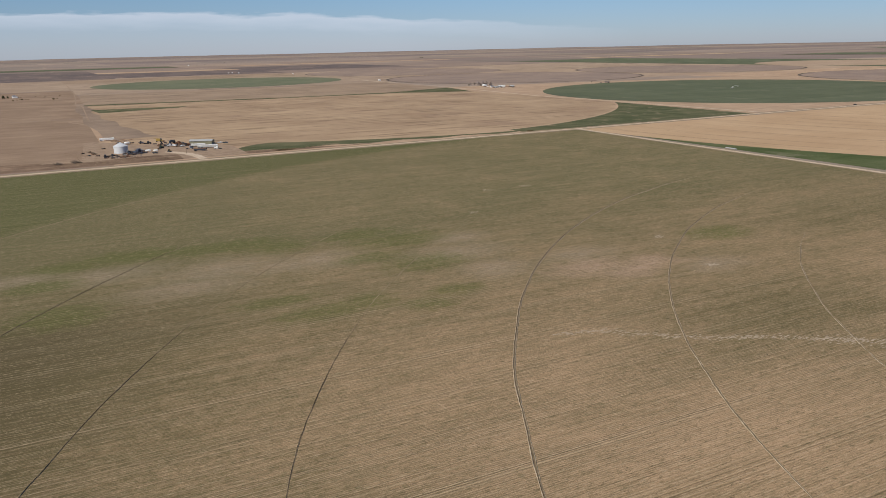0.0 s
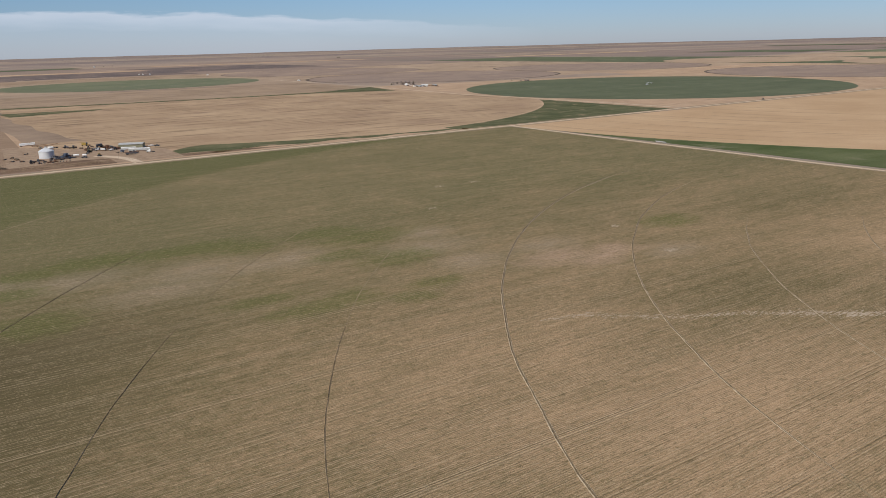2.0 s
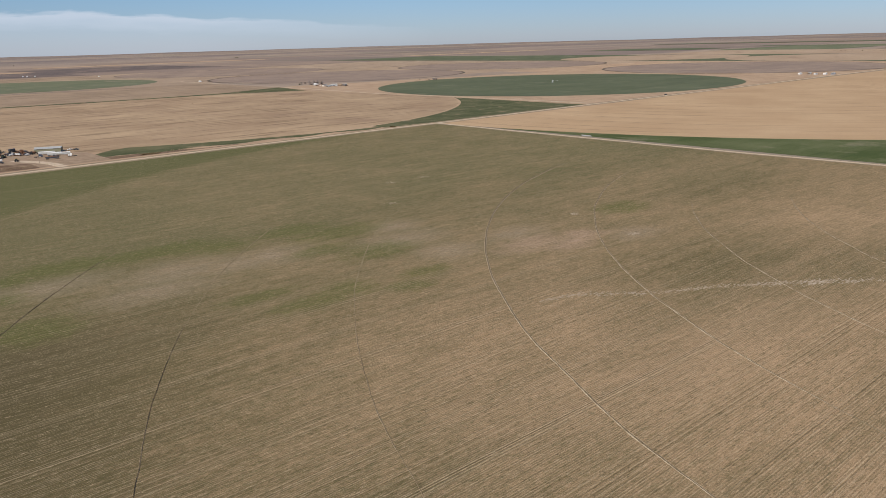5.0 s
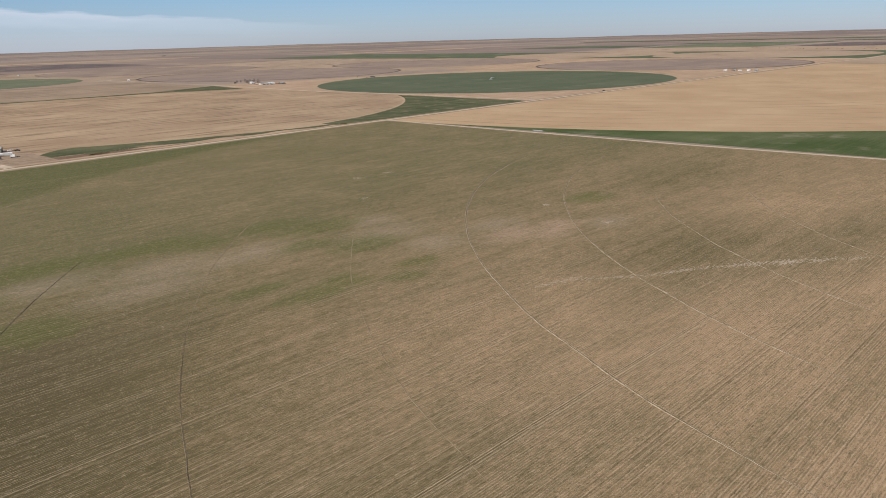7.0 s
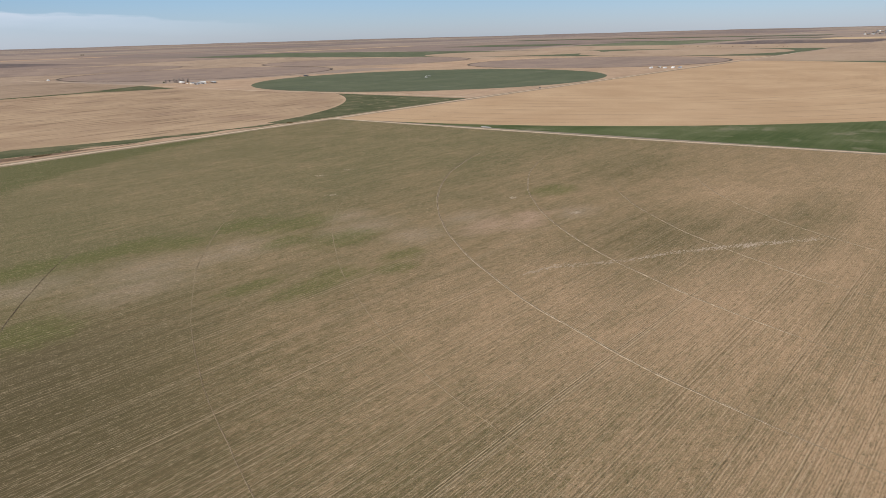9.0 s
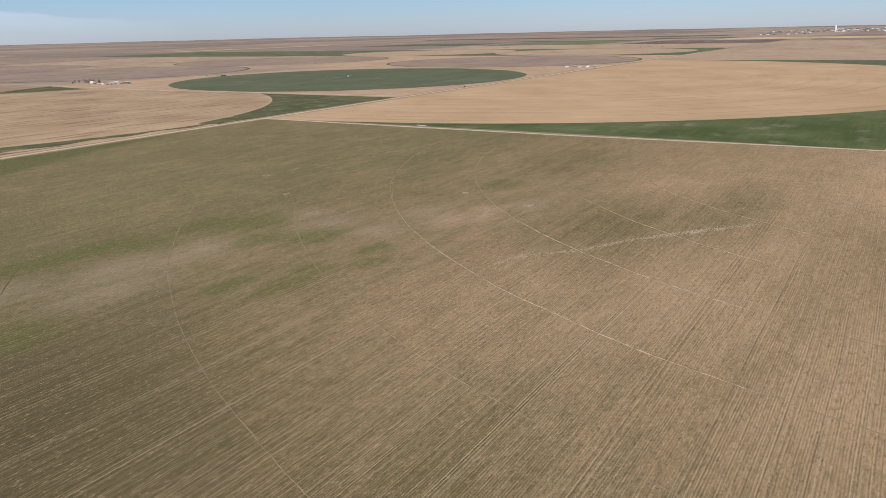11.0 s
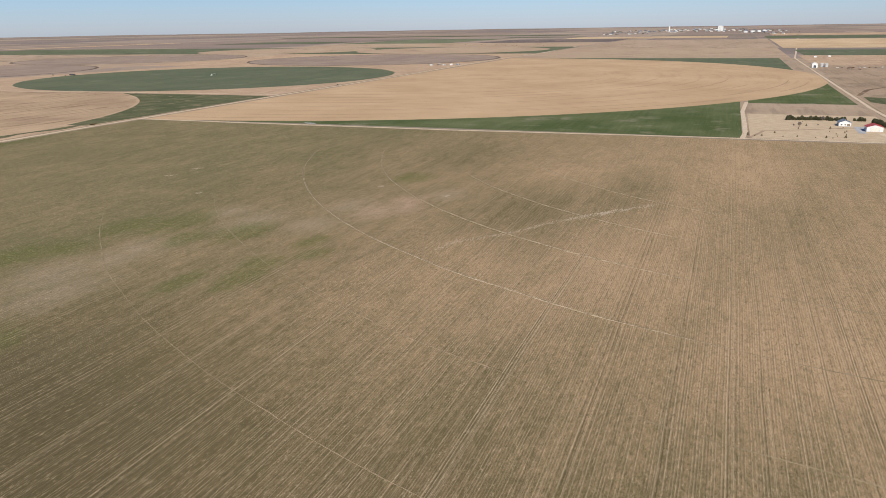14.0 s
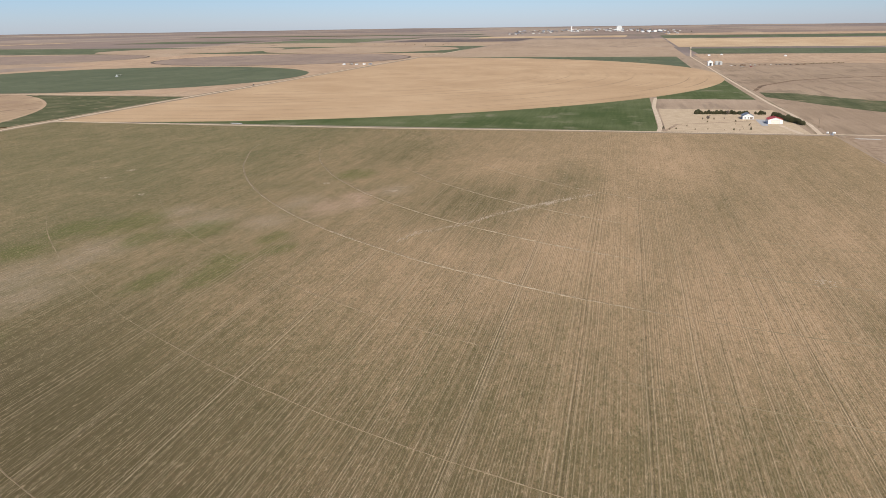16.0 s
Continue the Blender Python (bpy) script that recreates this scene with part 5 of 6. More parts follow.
lying_tank("fuel_tank", *P(-479, 92), -12, 5.5, 0.95, M_WHITE, "white fuel tank on saddles")
lying_tank("fuel_tank", *P(-472, 88), -12, 4.5, 0.9, M_WHITE, "white fuel tank on saddles")
lying_tank("water_tank", *P(-492, 176), 10, 6, 1.3, M_WHITE, "white water tank at the yard's back")
pickup("flatbed_truck", *P(-474, 76), -15, M_DARKSTEEL, "dark flatbed truck near the road", "truck")
pickup("flatbed_truck", *P(-486, 84), 40, M_BLUEPAINT, "faded blue farm truck among implements", "truck")
pickup("flatbed_truck", *P(-506, 61), 5, M_RUST, "rusty farm truck before the bin", "truck")
auger("grain_auger", *P(-499, 210), -35, 22, 9, "long rusty grain auger lowered beside the bin")
auger("grain_auger", *P(-505, 222), -25, 16, 7, "rusty grain auger at the yard's back")
pole("utility_pole", *P(-447, 50), 10, "weathered timber utility pole in the yard")
tractor("loader", *P(-460, 77), 60, M_YELLOWPAINT, "small yellow loader near the road")


def barrel_row(u, v):
    for i in range(5):
        x, y = P(u + i * 2.6 + random.uniform(-0.4, 0.4), v + random.uniform(-1, 1))
        b = base("steel_drum", x, y, 0, "dark steel drum on bare dirt", "drum", "drums before the bin")
        part("body", lathe([(0.42, 0), (0.45, 0.05), (0.42, 0.1), (0.42, 0.6), (0.45, 0.65), (0.42, 0.7), (0.42, 1.2), (0.44, 1.25)], 16), random.choice((M_RUST, M_DARKSTEEL, M_DARKSTEEL)), b)
        part("lid", lathe([(0.40, 1.24), (0.38, 1.28)], 16), M_STEEL, b)


for i, (u, v, sz) in enumerate(((-498, 84, 2.4), (-491, 82, 2.6), (-485, 88, 2.4), (-503, 80, 2.2), (-511, 82, 2.0), (-480, 100, 2.2), (-452, 134, 2.6), (-446, 132, 2.6), (-441, 127, 2.4), (-455, 145, 2.4), (-437, 139, 2.4), (-449, 143, 2.4), (-474, 172, 2.2), (-460, 150, 2.2), (-466, 110, 2.2), (-535, 96, 1.8), (-494, 94, 2.2), (-500, 196, 2.4), (-495, 188, 2.2), (-430, 118, 2.0), (-516, 78, 2.0), (-527, 88, 2.0), (-540, 118, 1.8), (-533, 126, 1.8), (-518, 150, 1.8), (-521, 66, 1.8), (-510, 70, 1.8), (-494, 76, 2.0), (-488, 78, 2.2), (-482, 84, 2.2), (-457, 132, 2.2), (-450, 137, 2.4), (-443, 147, 2.2), (-434, 134, 2.2), (-464, 160, 2.0), (-452, 166, 2.0), (-445, 122, 1.8), (-411, 84, 1.8), (-423, 80, 1.8), (-486, 188, 2.0), (-478, 182, 2.0))):
    scrap_heap(*P(u, v), sz, 100 + i, "heap of cast-off farm metal in the yard")
barrel_row(-514, 60), barrel_row(-500, 60)


def brush_heap(name, x, y, size, seed, label):
    """A fallen heap of dead limbs."""
    rng = random.Random(seed)
    b = base(name, x, y, 0, label, "brush heap")
    bm, tw = bmesh.new(), bmesh.new()
    for _ in range(26):
        a = rng.gauss(2.6, 0.5)
        p = Vector((rng.uniform(-1, 1) * size * 0.4, rng.uniform(-1, 1) * size * 0.3, rng.uniform(0, 0.5)))
        q = p + Vector((math.cos(a), math.sin(a), rng.uniform(0.05, 0.5))) * size * rng.uniform(0.3, 0.9)
        rod(p, q, 0.16, 0.05, 6, bm)
        for _ in range(6):
            s = p.lerp(q, rng.uniform(0.3, 1))
            rod(s, s + Vector((rng.uniform(-1, 1), rng.uniform(-1, 1), rng.uniform(0, 0.8))) * size * 0.2, 0.05, 0.02, 4, tw)
    part("limb", bm, M_BARK, b)
    part("twig", tw, M_TWIG, b)


brush_heap("brush_heap", *P(-546, 46), 9, 3, "heap of dead brown limbs beside the track")
brush_heap("brush_heap", *P(-563, 44), 5, 4, "low heap of dead brown limbs")


def tussocks(name, spots, label, seed, leaf=None, size=(0.25, 0.7)):
    """Rough dry grass and weeds: many tufts of blades."""
    rng = random.Random(seed)
    bm = bmesh.new()
    for u0, v0, ru, rv, n in spots:
        for _ in range(n):
            x, y = P(rng.gauss(u0, ru), rng.gauss(v0, rv))
            z = land(x, y) + 0.1
            s = rng.uniform(*size)
            for _ in range(5):
                a = rng.uniform(0, math.tau)
                d = Vector((math.cos(a), math.sin(a), 0)) * s
                e = Vector((-d.y, d.x, 0)) * 0.4
                c = Vector((x, y, z)) + d * 0.3
                bm.faces.new([bm.verts.new(c - e), bm.verts.new(c + e), bm.verts.new(c + d * 0.7 + Vector((0, 0, s * rng.uniform(0.5, 1.0))))])
    ob = part(name, bm, leaf or M_DRYGRASS)
    return tagged(ob, label, "weeds", kind="stuff")


tussocks("dry_weeds", [(-500, 36, 22, 6, 260), (-470, 34, 18, 5, 160), (-535, 30, 20, 6, 160), (-545, 110, 14, 20, 120), (-380, 28, 20, 4, 120), (-320, 30, 12, 4, 90), (-505, 150, 30, 20, 160)], "dry brown weeds and rough grass round the yard", 5)
tussocks("dry_weeds", [(-355, 22, 4, 2, 40), (-60, 12, 2, 1.2, 30)], "dark brown weeds at the road's edge", 6, M_SHRUB, (0.8, 1.8))

# pale soil washed along a shallow rill of the home field
def washed_soil():
    rng = random.Random(77)
    run = line((-412, -540), (-395, -546), (-374, -566), (-349, -580), (-334, -591), (-320, -603), (-302, -618), (-287, -631))
    bm = bmesh.new()
    for i in range(2600):
        k = rng.random()
        u, v = run(k)
        heap = noise.noise((k * 17, 2.2, 0)) + 0.6 * noise.noise((k * 47, 5.1, 0)) + 0.9 * k - 0.55
        if rng.random() > 0.30 + 1.3 * max(0.0, heap):
            continue
        thick = 0.5 + 1.6 * max(0.0, heap)
        x, y = P(u + rng.gauss(0, 2.4), v + rng.gauss(0, 0.8 * thick))
        r, a0, q = rng.uniform(0.08, 0.28) * (0.7 + 0.4 * thick), rng.uniform(0, 6), rng.randint(5, 7)
        wide = rng.uniform(2.0, 6.0)
        ring = [bm.verts.new((x + wide * r * rng.uniform(0.6, 1.2) * math.cos(a0 + math.tau * j / q), y + r * rng.uniform(0.6, 1.2) * math.sin(a0 + math.tau * j / q), 0.056)) for j in range(q)]
        tip = bm.verts.new((x, y, 0.058 + 0.10 * r))
        for j in range(q):
            bm.faces.new((ring[j], ring[(j + 1) % q], tip))
    for u0, v0, wide in ((-293, -286, 2.2), (-262, -287, 2.0), (-338, -346, 2.2), (-439, -728, 3.0), (-300, -505, 2.0), (-284, -452, 1.6)):
        for _ in range(24):
            x, y = P(rng.gauss(u0, wide), rng.gauss(v0, wide * 0.8))
            a0 = rng.uniform(0, 6)
            ring = [bm.verts.new((x + rng.uniform(0.4, 0.9) * math.cos(a0 + math.tau * j / 6), y + rng.uniform(0.25, 0.5) * math.sin(a0 + math.tau * j / 6), 0.056)) for j in range(6)]
            tip = bm.verts.new((x, y, 0.11))
            for j in range(6):
                bm.faces.new((ring[j], ring[(j + 1) % 6], tip))
    tagged(part("washed_soil", bm, M_WASH), "pale crumbs of soil washed along a rill", "soil", kind="stuff")


washed_soil()

# ---- the farmhouse with its windbreak ----
house = gabled("farmhouse", *P(119, -776), 3.1 + 90, 11, 15, 3.6, 2.4, M_WHITE, M_BLUEROOF, "white farmhouse with a blue-grey gable roof", "house", doors=(("n", 3.2, 2.6, 2.3), ("e", 0, 1.0, 2.1)), windows=(("n", -3, 1.0, 1.4, 1.3), ("n", 0.3, 1.0, 1.4, 1.3), ("e", -4, 1.0, 1.4, 1.3), ("w", -4, 1.0, 1.4, 1.3), ("w", 3, 1.0, 1.6, 1.3)), ribs=0, door_mat=M_TIMBER)
part("chimney", box(-1.5, 2.0, 6.0, 0.8, 0.8, 1.8, 0.04), M_RUST, house, "brick-red chimney")
gabled("barn", *P(82, -797), 3.1 + 90, 14, 15, 4.4, 2.2, M_WHITE, M_RED, "white metal barn with a red gable roof", "barn", doors=(("n", 0, 8, 3.8), ("e", -5, 1.0, 2.1)), windows=(("w", 3, 1.6, 1.2, 0.9),), door_mat=M_CREAM)
slab = blanket("concrete_apron", line((60, -782), (112, -783)), line((60, -788), (112, -793)), 4, M_APRON, "blue-grey concrete apron by the house", 0.13, "apron")
strip("yard_lane", [(8, -686), (60, -700), (75, -735), (95, -770), (100, -784)], 3.2, M_YARD, "faint two-track lane across the lawn", 0.12, wob=0.8, step=8)
strip("yard_lane", [(4, -808), (40, -803), (64, -800)], 5.0, M_ROAD, "pale dirt lane to the barn", 0.13, wob=0.8, step=8)

JUN = [evergreen("juniper", 6.2, 2.9, "dense dark green juniper in the windbreak", 10 + i, M_JUNIPER, "mound", 420) for i in range(3)]
CON = [evergreen("young_pine", 3.2, 1.35, "small brown-green pine on the dry lawn", 20 + i, M_PINE, "cone", 170) for i in range(3)]
COT = [bare_tree("cottonwood", 11, "leafless grey cottonwood by the farmstead", 30 + i) for i in range(2)]
placed = set()


def plant(kinds, x, y, scale, group=""):
    ob = random.choice(kinds)
    first = ob.name not in placed
    placed.add(ob.name)
    t = stand(ob, x, y, scale, first=first)
    if group:
        tagged(t, group=group)
    return t


for i in range(30):
    plant(JUN, *P(157 + 4 * i / 29 + random.uniform(-2, 2), -727 - 2.25 * i - (8 if i > 24 else 0) + random.uniform(-0.6, 0.6)), random.uniform(0.58, 0.92), "windbreak behind the house")
for i in range(26):
    plant(JUN, *P(139 - 2.75 * i + random.uniform(-1, 1), -806.5 - 0.62 * i + random.uniform(-2.0, 1.5)), random.uniform(0.85, 1.25), "windbreak beside the barn")
LAWN = [(26, -685), (20, -691), (24, -697), (47, -709), (22, -715), (25, -727), (22, -742), (24, -751), (21, -756), (34, -761), (27, -767), (51, -762), (47, -770), (71, -773), (92, -761), (68, -758), (83, -732), (140, -740), (108, -741), (98, -773), (36, -768), (60, -770)]
for u, v in LAWN:
    plant(CON, *P(u, v), random.uniform(0.5, 0.9), "young pines on the lawn")
for u, v in ((100, -734), (104, -729), (150, -760), (112, -752)):
    plant(COT, *P(u, v), random.uniform(0.35, 0.5), "bare trees in the yard")
for u, v in ((27, -681), (60, -678), (100, -676)):
    pole("fence_post", *P(u, v), 1.3, "short timber post beside the driveway", False, "posts by the driveway")
pole("utility_pole", *P(48, -832), 10, "weathered timber utility pole by the road")

# the well at the road corner
lying_tank("propane_tank", *P(6, -836), 90, 3.0, 0.95, M_WHITE, "round white tank at the road corner", 0.3)
lying_tank("water_tank", *P(8, -831), 90, 2.4, 0.8, M_WHITE, "small white tank at the road corner", 0.3)
b = base("well_head", *P(0, -833), 20, "grey pump and pipe at the road corner", "pump")
part("plinth", box(0, 0, 0.2, 4.0, 2.0, 0.5, 0.04), M_CONCRETE, b)
part("motor", rod((0, 0, 0.4), (0, 0, 2.0), 0.5, 0.4), M_STEEL, b)
part("pipe", rod((0, 0, 0.8), (-3.2, 0, 0.8), 0.18), M_GALV, b)
part("control_box", box(1.4, 0.5, 1.3, 0.6, 0.4, 1.4, 0.03), M_GALV, b)
for i in range(5):
    b = base("irrigation_pipe", *P(-24 + i * 0.6, -858 + i * 0.5), 93, "grey aluminium irrigation pipe on the ground", "pipe", "pipes by the road")
    part("tube", rod((-9, 0, 0.1), (9, 0, 0.1), 0.16), M_GALV, b)
    for s in (-9, 9):
        part("coupler", rod((s - 0.2, 0, 0.1), (s + 0.2, 0, 0.1), 0.22), M_STEEL, b)
for i in range(7):
    b = base("irrigation_pipe", *P(6.5 + (i % 4) * 0.5, -232 + i * 0.3), 93, "pale aluminium irrigation pipe stacked beside the lane", "pipe", "pipes beside the lane", z=0.1 + 0.4 * (i // 4))
    part("tube", rod((-6, 0, 0.25), (6, 0, 0.25), 0.22), M_GALV, b)
    for k in (-6, 6):
        part("coupler", rod((k - 0.2, 0, 0.25), (k + 0.2, 0, 0.25), 0.26), M_STEEL, b)
tussocks("dry_weeds", [(-10, -836, 20, 1.2, 60), (60, -834, 50, 1.0, 60), (-60, -840, 30, 1.5, 60)], "dry brown weeds along the road corner", 8)
blanket("bare_pad", line((-2, -842), (-150, -836)), line((-2, -880), (-140, -900)), 10, M_YARD, "bare orange-brown dirt at the field's corner", 0.09, "pad")

# ---- centre pivot in the green circle ----
b = base("centre_pivot", *P(745, 449), 20, "white steel centre pivot standing in green wheat", "irrigation pivot")
bm = bmesh.new()
for sx in (-1, 1):
    for sy in (-1, 1):
        rod((sx * 2.2, sy * 2.2, 0), (sx * 0.3, sy * 0.3, 4), 0.10, segs=6, bm=bm)
part("tower", bm, M_WHITE, b)
part("pad", box(0, 0, 0.05, 6, 6, 0.4, 0.05), M_CONCRETE, b)
part("riser", rod((0, 0, 0), (0, 0, 4.8), 0.2), M_WHITE, b)
part("span_pipe", rod((0, 0, 4.2), (26, 0, 4.0), 0.14), M_WHITE, b)
bm = bmesh.new()
for i in range(10):
    rod((2.6 * i, 0, 4.1), (2.6 * i + 1.3, 0, 3.2), 0.05, segs=4, bm=bm)
    rod((2.6 * i + 1.3, 0, 3.2), (2.6 * i + 2.6, 0, 4.1), 0.05, segs=4, bm=bm)
rod((1, 0, 3.2), (25, 0, 3.2), 0.05, segs=4, bm=bm)
part("truss", bm, M_WHITE, b)
bm = bmesh.new()
for sy in (-1, 1):
    rod((26, sy * 2.0, 0.7), (26, 0, 4), 0.1, segs=6, bm=bm)
part("drive_tower", bm, M_WHITE, b)
for sy in (-2, 2):
    wheel(b, 26, sy, 0.7, 0.4)
part("control_panel", box(1.5, 2.6, 1.2, 0.8, 0.4, 1.2, 0.03), M_GALV, b)

# ---- farms further off ----
for u, v, turn, w, l, h, wall, roof, lab in ((421, 952, 10, 8, 12, 3.2, M_WHITE, M_WHITE, "white farmhouse under bare trees"), (402, 880, 95, 7, 10, 3.0, M_CREAM, M_STEEL, "pale shed with a metal roof"), (412, 866, 95, 7, 11, 3.0, M_STEEL, M_GALV, "grey metal shed in the far yard"), (428, 878, 90, 8, 15, 3.2, M_CREAM, M_WHITE, "long white shed in the far yard"), (440, 852, 92, 7, 12, 3.4, M_TIMBER, M_GALV, "white shed in the far yard"), (392, 850, 95, 6, 10, 3, M_TIMBER, M_GALV, "weathered timber shed in the far yard"),
                                           (1214, 90, 85, 5, 9, 2.8, M_WHITE, M_WHITE, "white shed by the far road"), (1222, 72, 90, 7, 12, 3.2, M_TIMBER, M_GALV, "timber shed by the far road"), (1219, 56, 80, 5, 7, 2.6, M_WHITE, M_GALV, "pale shed by the far road"), (1228, 38, 95, 6, 10, 3.0, M_WHITE, M_WHITE, "white shed by the far road"), (1232, 22, 90, 6, 12, 3, M_STEEL, M_GALV, "grey shed by the far road"),
                                           (354, 1485, 10, 5, 8, 2.6, M_WHITE, M_WHITE, "lone white shed on the open plain"), (-640, 1405, 10, 10, 26, 4, M_WHITE, M_BLUEROOF, "long shed with a blue-grey roof"), (-40, 2580, 0, 6, 9, 2.6, M_WHITE, M_GALV, "far white farm building on the plain"), (66, 2140, 0, 4, 7, 2.4, M_WHITE, M_WHITE, "far white shed on the plain"), (34, 2160, 0, 4, 4, 2.4, M_WHITE, M_WHITE, "far white shed on the plain"), (46, 2155, 0, 4, 4, 2.4, M_WHITE, M_WHITE, "far white shed on the plain"), (225, 1985, 20, 4, 6, 2.2, M_WHITE, M_WHITE, "far white shed on the plain"), 
                                           (1693, -886, 90, 7, 14, 3, M_WHITE, M_GALV, "long white shed beyond the bins"), (1724, -925, 90, 6, 10, 3, M_WHITE, M_WHITE, "white shed beyond the bins"), (1639, -1089, 90, 6, 10, 3, M_WHITE, M_WHITE, "far white shed beside green wheat"), (1130, -905, 90, 8, 18, 3, M_TIMBER, M_RUST, "low rusty shed by the bins")):
    gabled("shed" if "house" not in lab else "farmhouse", *P(u, v), turn, w, l, h, h * 0.35, wall, roof, lab, "shed" if "house" not in lab else "house", doors=(("w", 0, 3.0, 2.6),), windows=(("w", 4, 1.0, 1.2, 1.0),), ribs=0)
gabled("elevator_shed", *P(1160, -838), 93, 11, 16, 9, 3.5, M_WHITE, M_WHITE, "tall white shed with a dark doorway", "shed", doors=(("n", 0, 4.5, 6),), ribs=0, door_mat=M_DARKSTEEL)
for i, (u, v) in enumerate(((1190, -855), (1200, -857), (1194, -865))):
    grain_bin("silo", *P(u, v), 3.8, 7.0, "grey steel silo beside the white shed", "silos")
for i in range(16):
    u, v = 1150 + i * 3 + random.uniform(-8, 8), -884 - i * 11 + random.uniform(-3, 3)
    (pickup if i % 3 else lambda n, x, y, t, m, l: implement("field_implement", x, y, t, 6, m, "rusty implement in a far row"))("old_truck", *P(u, v), random.uniform(0, 360), random.choice((M_WHITE, M_RUST, M_DARKSTEEL, M_RUST)), "old farm truck parked in a far row")
for u, v, t, m, lab in ((526, 9, 2, M_DARKSTEEL, "dark pickup parked on the section road's edge"), (1101, -920, 60, M_RED, "red farm truck in the far yard"), (704, 842, 70, M_DARKSTEEL, "dark pickup by the green circle"), (410, 840, 30, M_WHITE, "white pickup in the far yard")):
    pickup("pickup_truck", *P(u, v), t, m, lab)
trailer("stock_trailer", *P(714, 830), 110, 14, M_DARKSTEEL, "dark trailer parked by the green circle", M_DARKSTEEL)

for u, v, s in ((405, 1003, 0.9), (452, 835, 0.2), (447, 820, 0.22), (-664, 1392, 1.3), (-655, 1396, 0.9), (707, 884, 0.5), (928, 2390, 1.1), (936, 2388, 1.0), (-5, 2585, 0.6), (30, 2600, 0.7), (120, 2650, 0.7), (1080, -1500, 1), (1241, -1079, 0.5)):
    plant(JUN, *P(u, v), s, "evergreens on the plain")
for u, v, s in ((425, 965, 1.1), (430, 985, 1.3), (438, 975, 1.4), (412, 958, 1.0), (420, 1000, 1.2), (445, 962, 1.2), (436, 950, 1.0), (1226, 62, 0.5), (1180, -900, 0.5), (1190, -940, 0.5)):
    plant(COT, *P(u, v), s, "bare trees round the far farm")
M_ELM = plain("grey_twigs", (0.27, 0.225, 0.20), 0.95, vary=0.2)
ELM = [evergreen("bare_elm", 8.5, 3.2, "leafless grey-brown elm by the far farmhouse", 60 + i, M_ELM, "mound", 110) for i in range(2)]
for u, v, s in ((424, 962, 1.1), (430, 975, 1.3), (437, 968, 1.2), (414, 956, 0.8), (428, 992, 0.9), (444, 958, 0.9), (408, 998, 0.7)):
    plant(ELM, *P(u, v), s, "bare elms round the far farm")
for i in range(12):
    u, v = 396 + random.uniform(0, 52), 830 + random.uniform(0, 95)
    (pickup if i % 2 else lambda n, x, y, t, m, l: implement("field_implement", x, y, t, 5, m, "dark implement in the far yard"))("old_truck", *P(u, v), random.uniform(0, 360), random.choice((M_WHITE, M_RUST, M_DARKSTEEL, M_DARKSTEEL)), "old farm truck in the far yard")
SHR = [evergreen("shrub", 2.6, 1.7, "brown leafless shrub clump on the plain", 40 + i, M_SHRUB, "mound", 200, "shrub") for i in range(2)]
for u, v in ((1241, -1079), (1243, -1097), (1262, -1128), (1264, -1140), (1266, -1150), (1250, -1110)):
    plant(SHR, *P(u, v), 1.0, "shrubs behind the silos")
for i in range(16):
    plant(SHR, *P(1196 + 4.2 * i + random.uniform(-3, 3), -1010 - 9 * i + random.uniform(-3, 3)), random.uniform(0.5, 0.9), "shrubs behind the silos")
for i in range(34):
    s = i / 33
    plant(SHR, *P(*T(3050 + 420 * s + random.uniform(-60, 60), 230 + 720 * s + random.uniform(-30, 30))), random.uniform(0.45, 0.9), "scattered trees along a far creek")
for i in range(16):
    plant(SHR, *P(-540 - random.uniform(0, 110), 1235 + random.uniform(0, 180)), random.uniform(0.5, 1.0), "dark clumps by the northern farm")
for u, v in ((-61, 14), (-70, 520), (-40, 640)):
    plant(SHR, *P(u, v), random.uniform(0.25, 0.4), "lone shrubs")
for i in range(14):
    plant(SHR, *P(860 + 26 * i, -14 + random.uniform(-2, 2)), random.uniform(0.12, 0.25), "weeds along the section road")

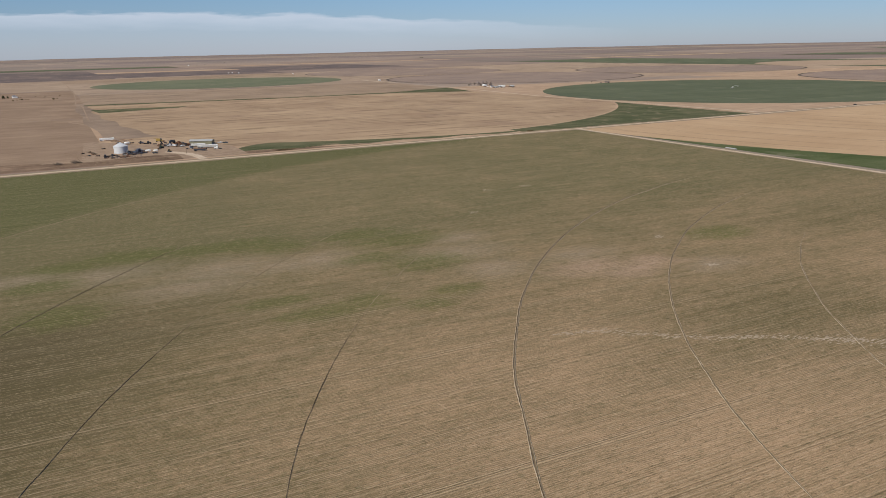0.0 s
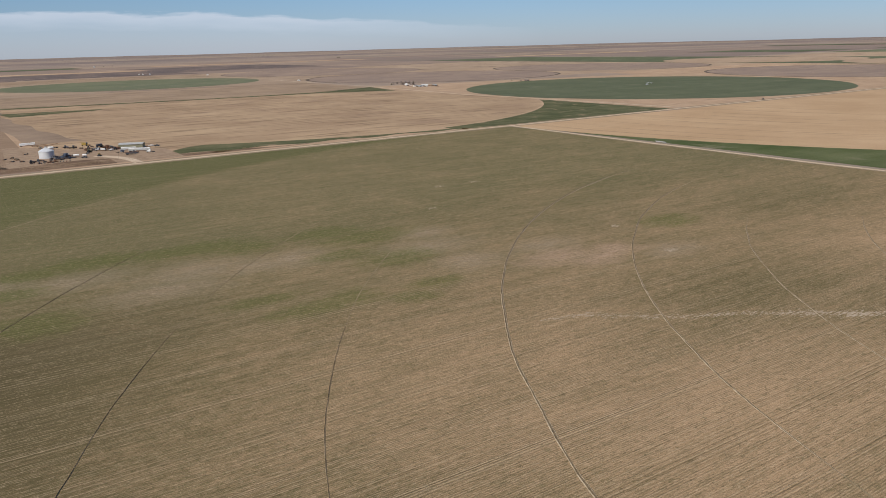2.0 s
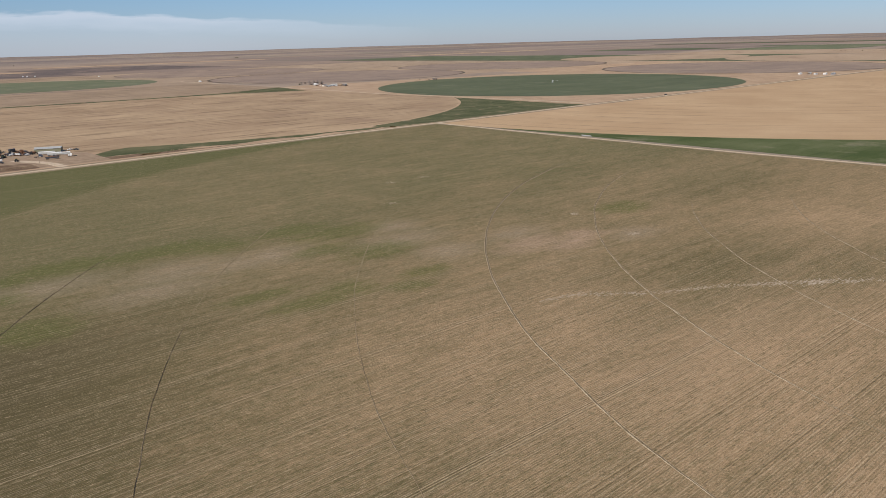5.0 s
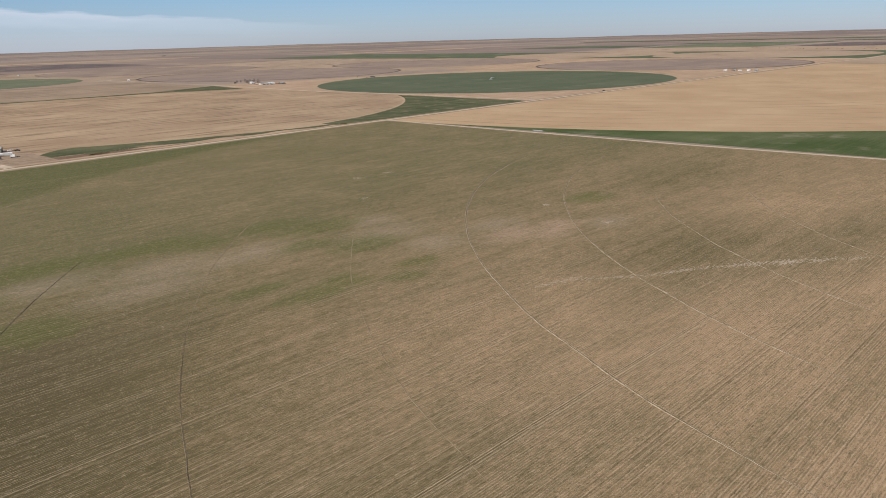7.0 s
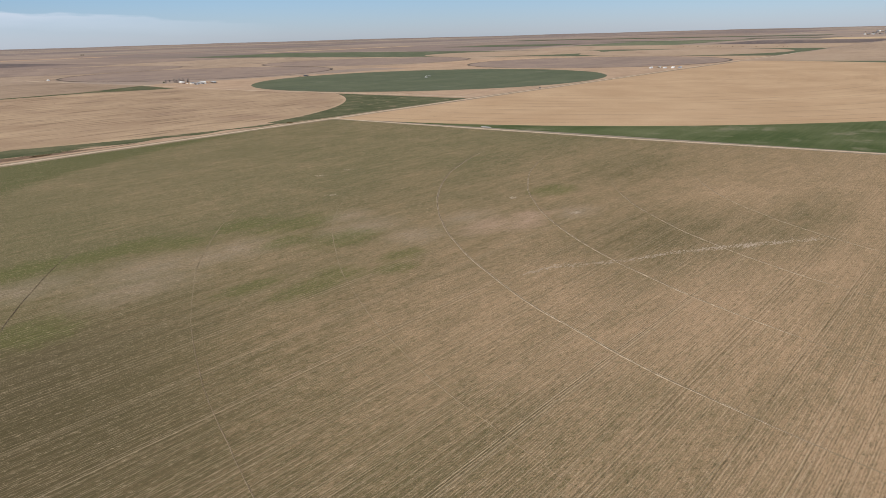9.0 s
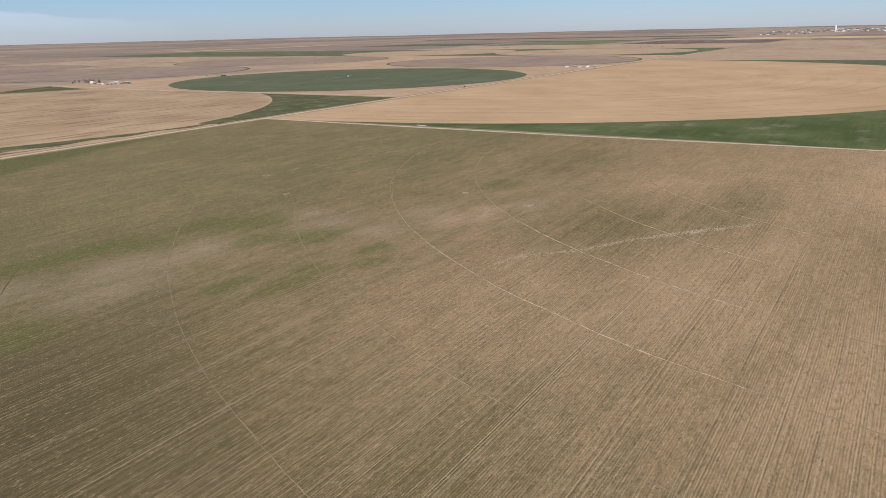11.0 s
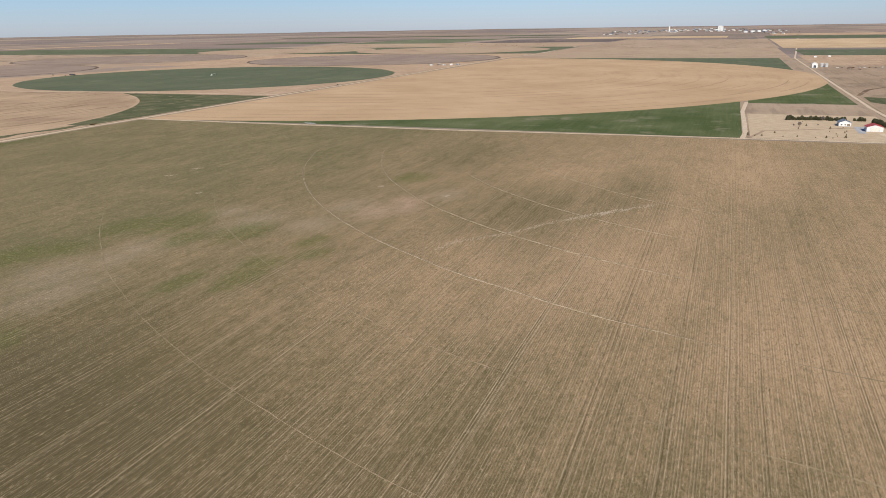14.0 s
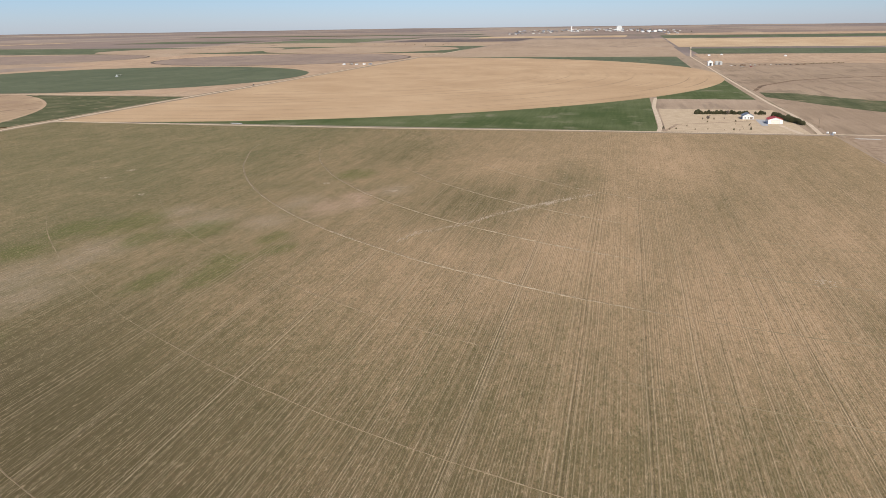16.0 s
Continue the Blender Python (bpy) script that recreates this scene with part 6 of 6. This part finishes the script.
# ---- the town on the skyline ----
def town_spot(s, d):
    """Along the town from north to south, and in depth."""
    return 3480 + d + 130 * math.sin(s * 3.1), 660 - 480 * s


HOUSES = [gabled("town_house", 3400 + 9 * i, 400, 20 * i, 7, 9, 2.6, 1.5, m, r, "small far house in the town", "house", windows=(("w", 0, 0.9, 1.2, 1.0),), ribs=0, group="houses of the town") for i, (m, r) in enumerate(((M_CREAM, M_BLUEROOF), (M_CREAM, M_STEEL), (M_TIMBER, M_STEEL), (M_TIMBER, M_BLUEROOF)))]
for i in range(150):
    x, y = town_spot(random.uniform(-0.30, 1.25), random.uniform(-110, 190))
    if i < 4:
        stand(HOUSES[i], x, y, first=True)
    else:
        stand(random.choice(HOUSES), x, y, random.uniform(0.8, 1.3))
for i in range(170):
    x, y = town_spot(random.uniform(-0.40, 1.35), random.uniform(-130, 210))
    plant(SHR if i % 3 else JUN, x, y, random.uniform(0.35, 0.75), "trees of the town")


def elevator(name, x, y, turn, tubes, h, label):
    """A row of tall concrete tubes with a headhouse on top."""
    b = base(name, x, y, turn, label, "grain elevator")
    for i in range(tubes):
        part("tube", rod((i * 6.2, 0, -1), (i * 6.2, 0, h), 3.2, segs=20), M_WHITE, b)
    part("headhouse", box((tubes - 1) * 3.1, 0, h + 2.2, max(5, tubes * 3.4), 4.2, 5.0, 0.1), M_WHITE, b)
    part("gallery", box((tubes - 1) * 3.1, 0, h + 0.4, tubes * 6.0, 3.0, 1.6), M_WHITE, b)
    part("annex", box(-6, 0, 3, 6, 7, 7, 0.1), M_GALV, b)


elevator("grain_elevator", 3560, 325, 70, 4, 19, "white concrete grain elevator above the town")
elevator("grain_elevator", 3500, 548, 70, 1, 21, "slim white elevator tower above the town")
for x, y, w, l, h in ((3440, 196, 14, 34, 6), (3462, 170, 12, 26, 6), (3430, 222, 12, 22, 5), (3500, 150, 14, 30, 6), (3560, 350, 12, 24, 7), (3520, 520, 10, 20, 5)):
    gabled("warehouse", x, y, 100, w, l, h, 2.0, M_WHITE, M_WHITE, "long white warehouse at the town's edge", "warehouse", doors=(("w", 0, 5, 4),), ribs=0, group="warehouses")
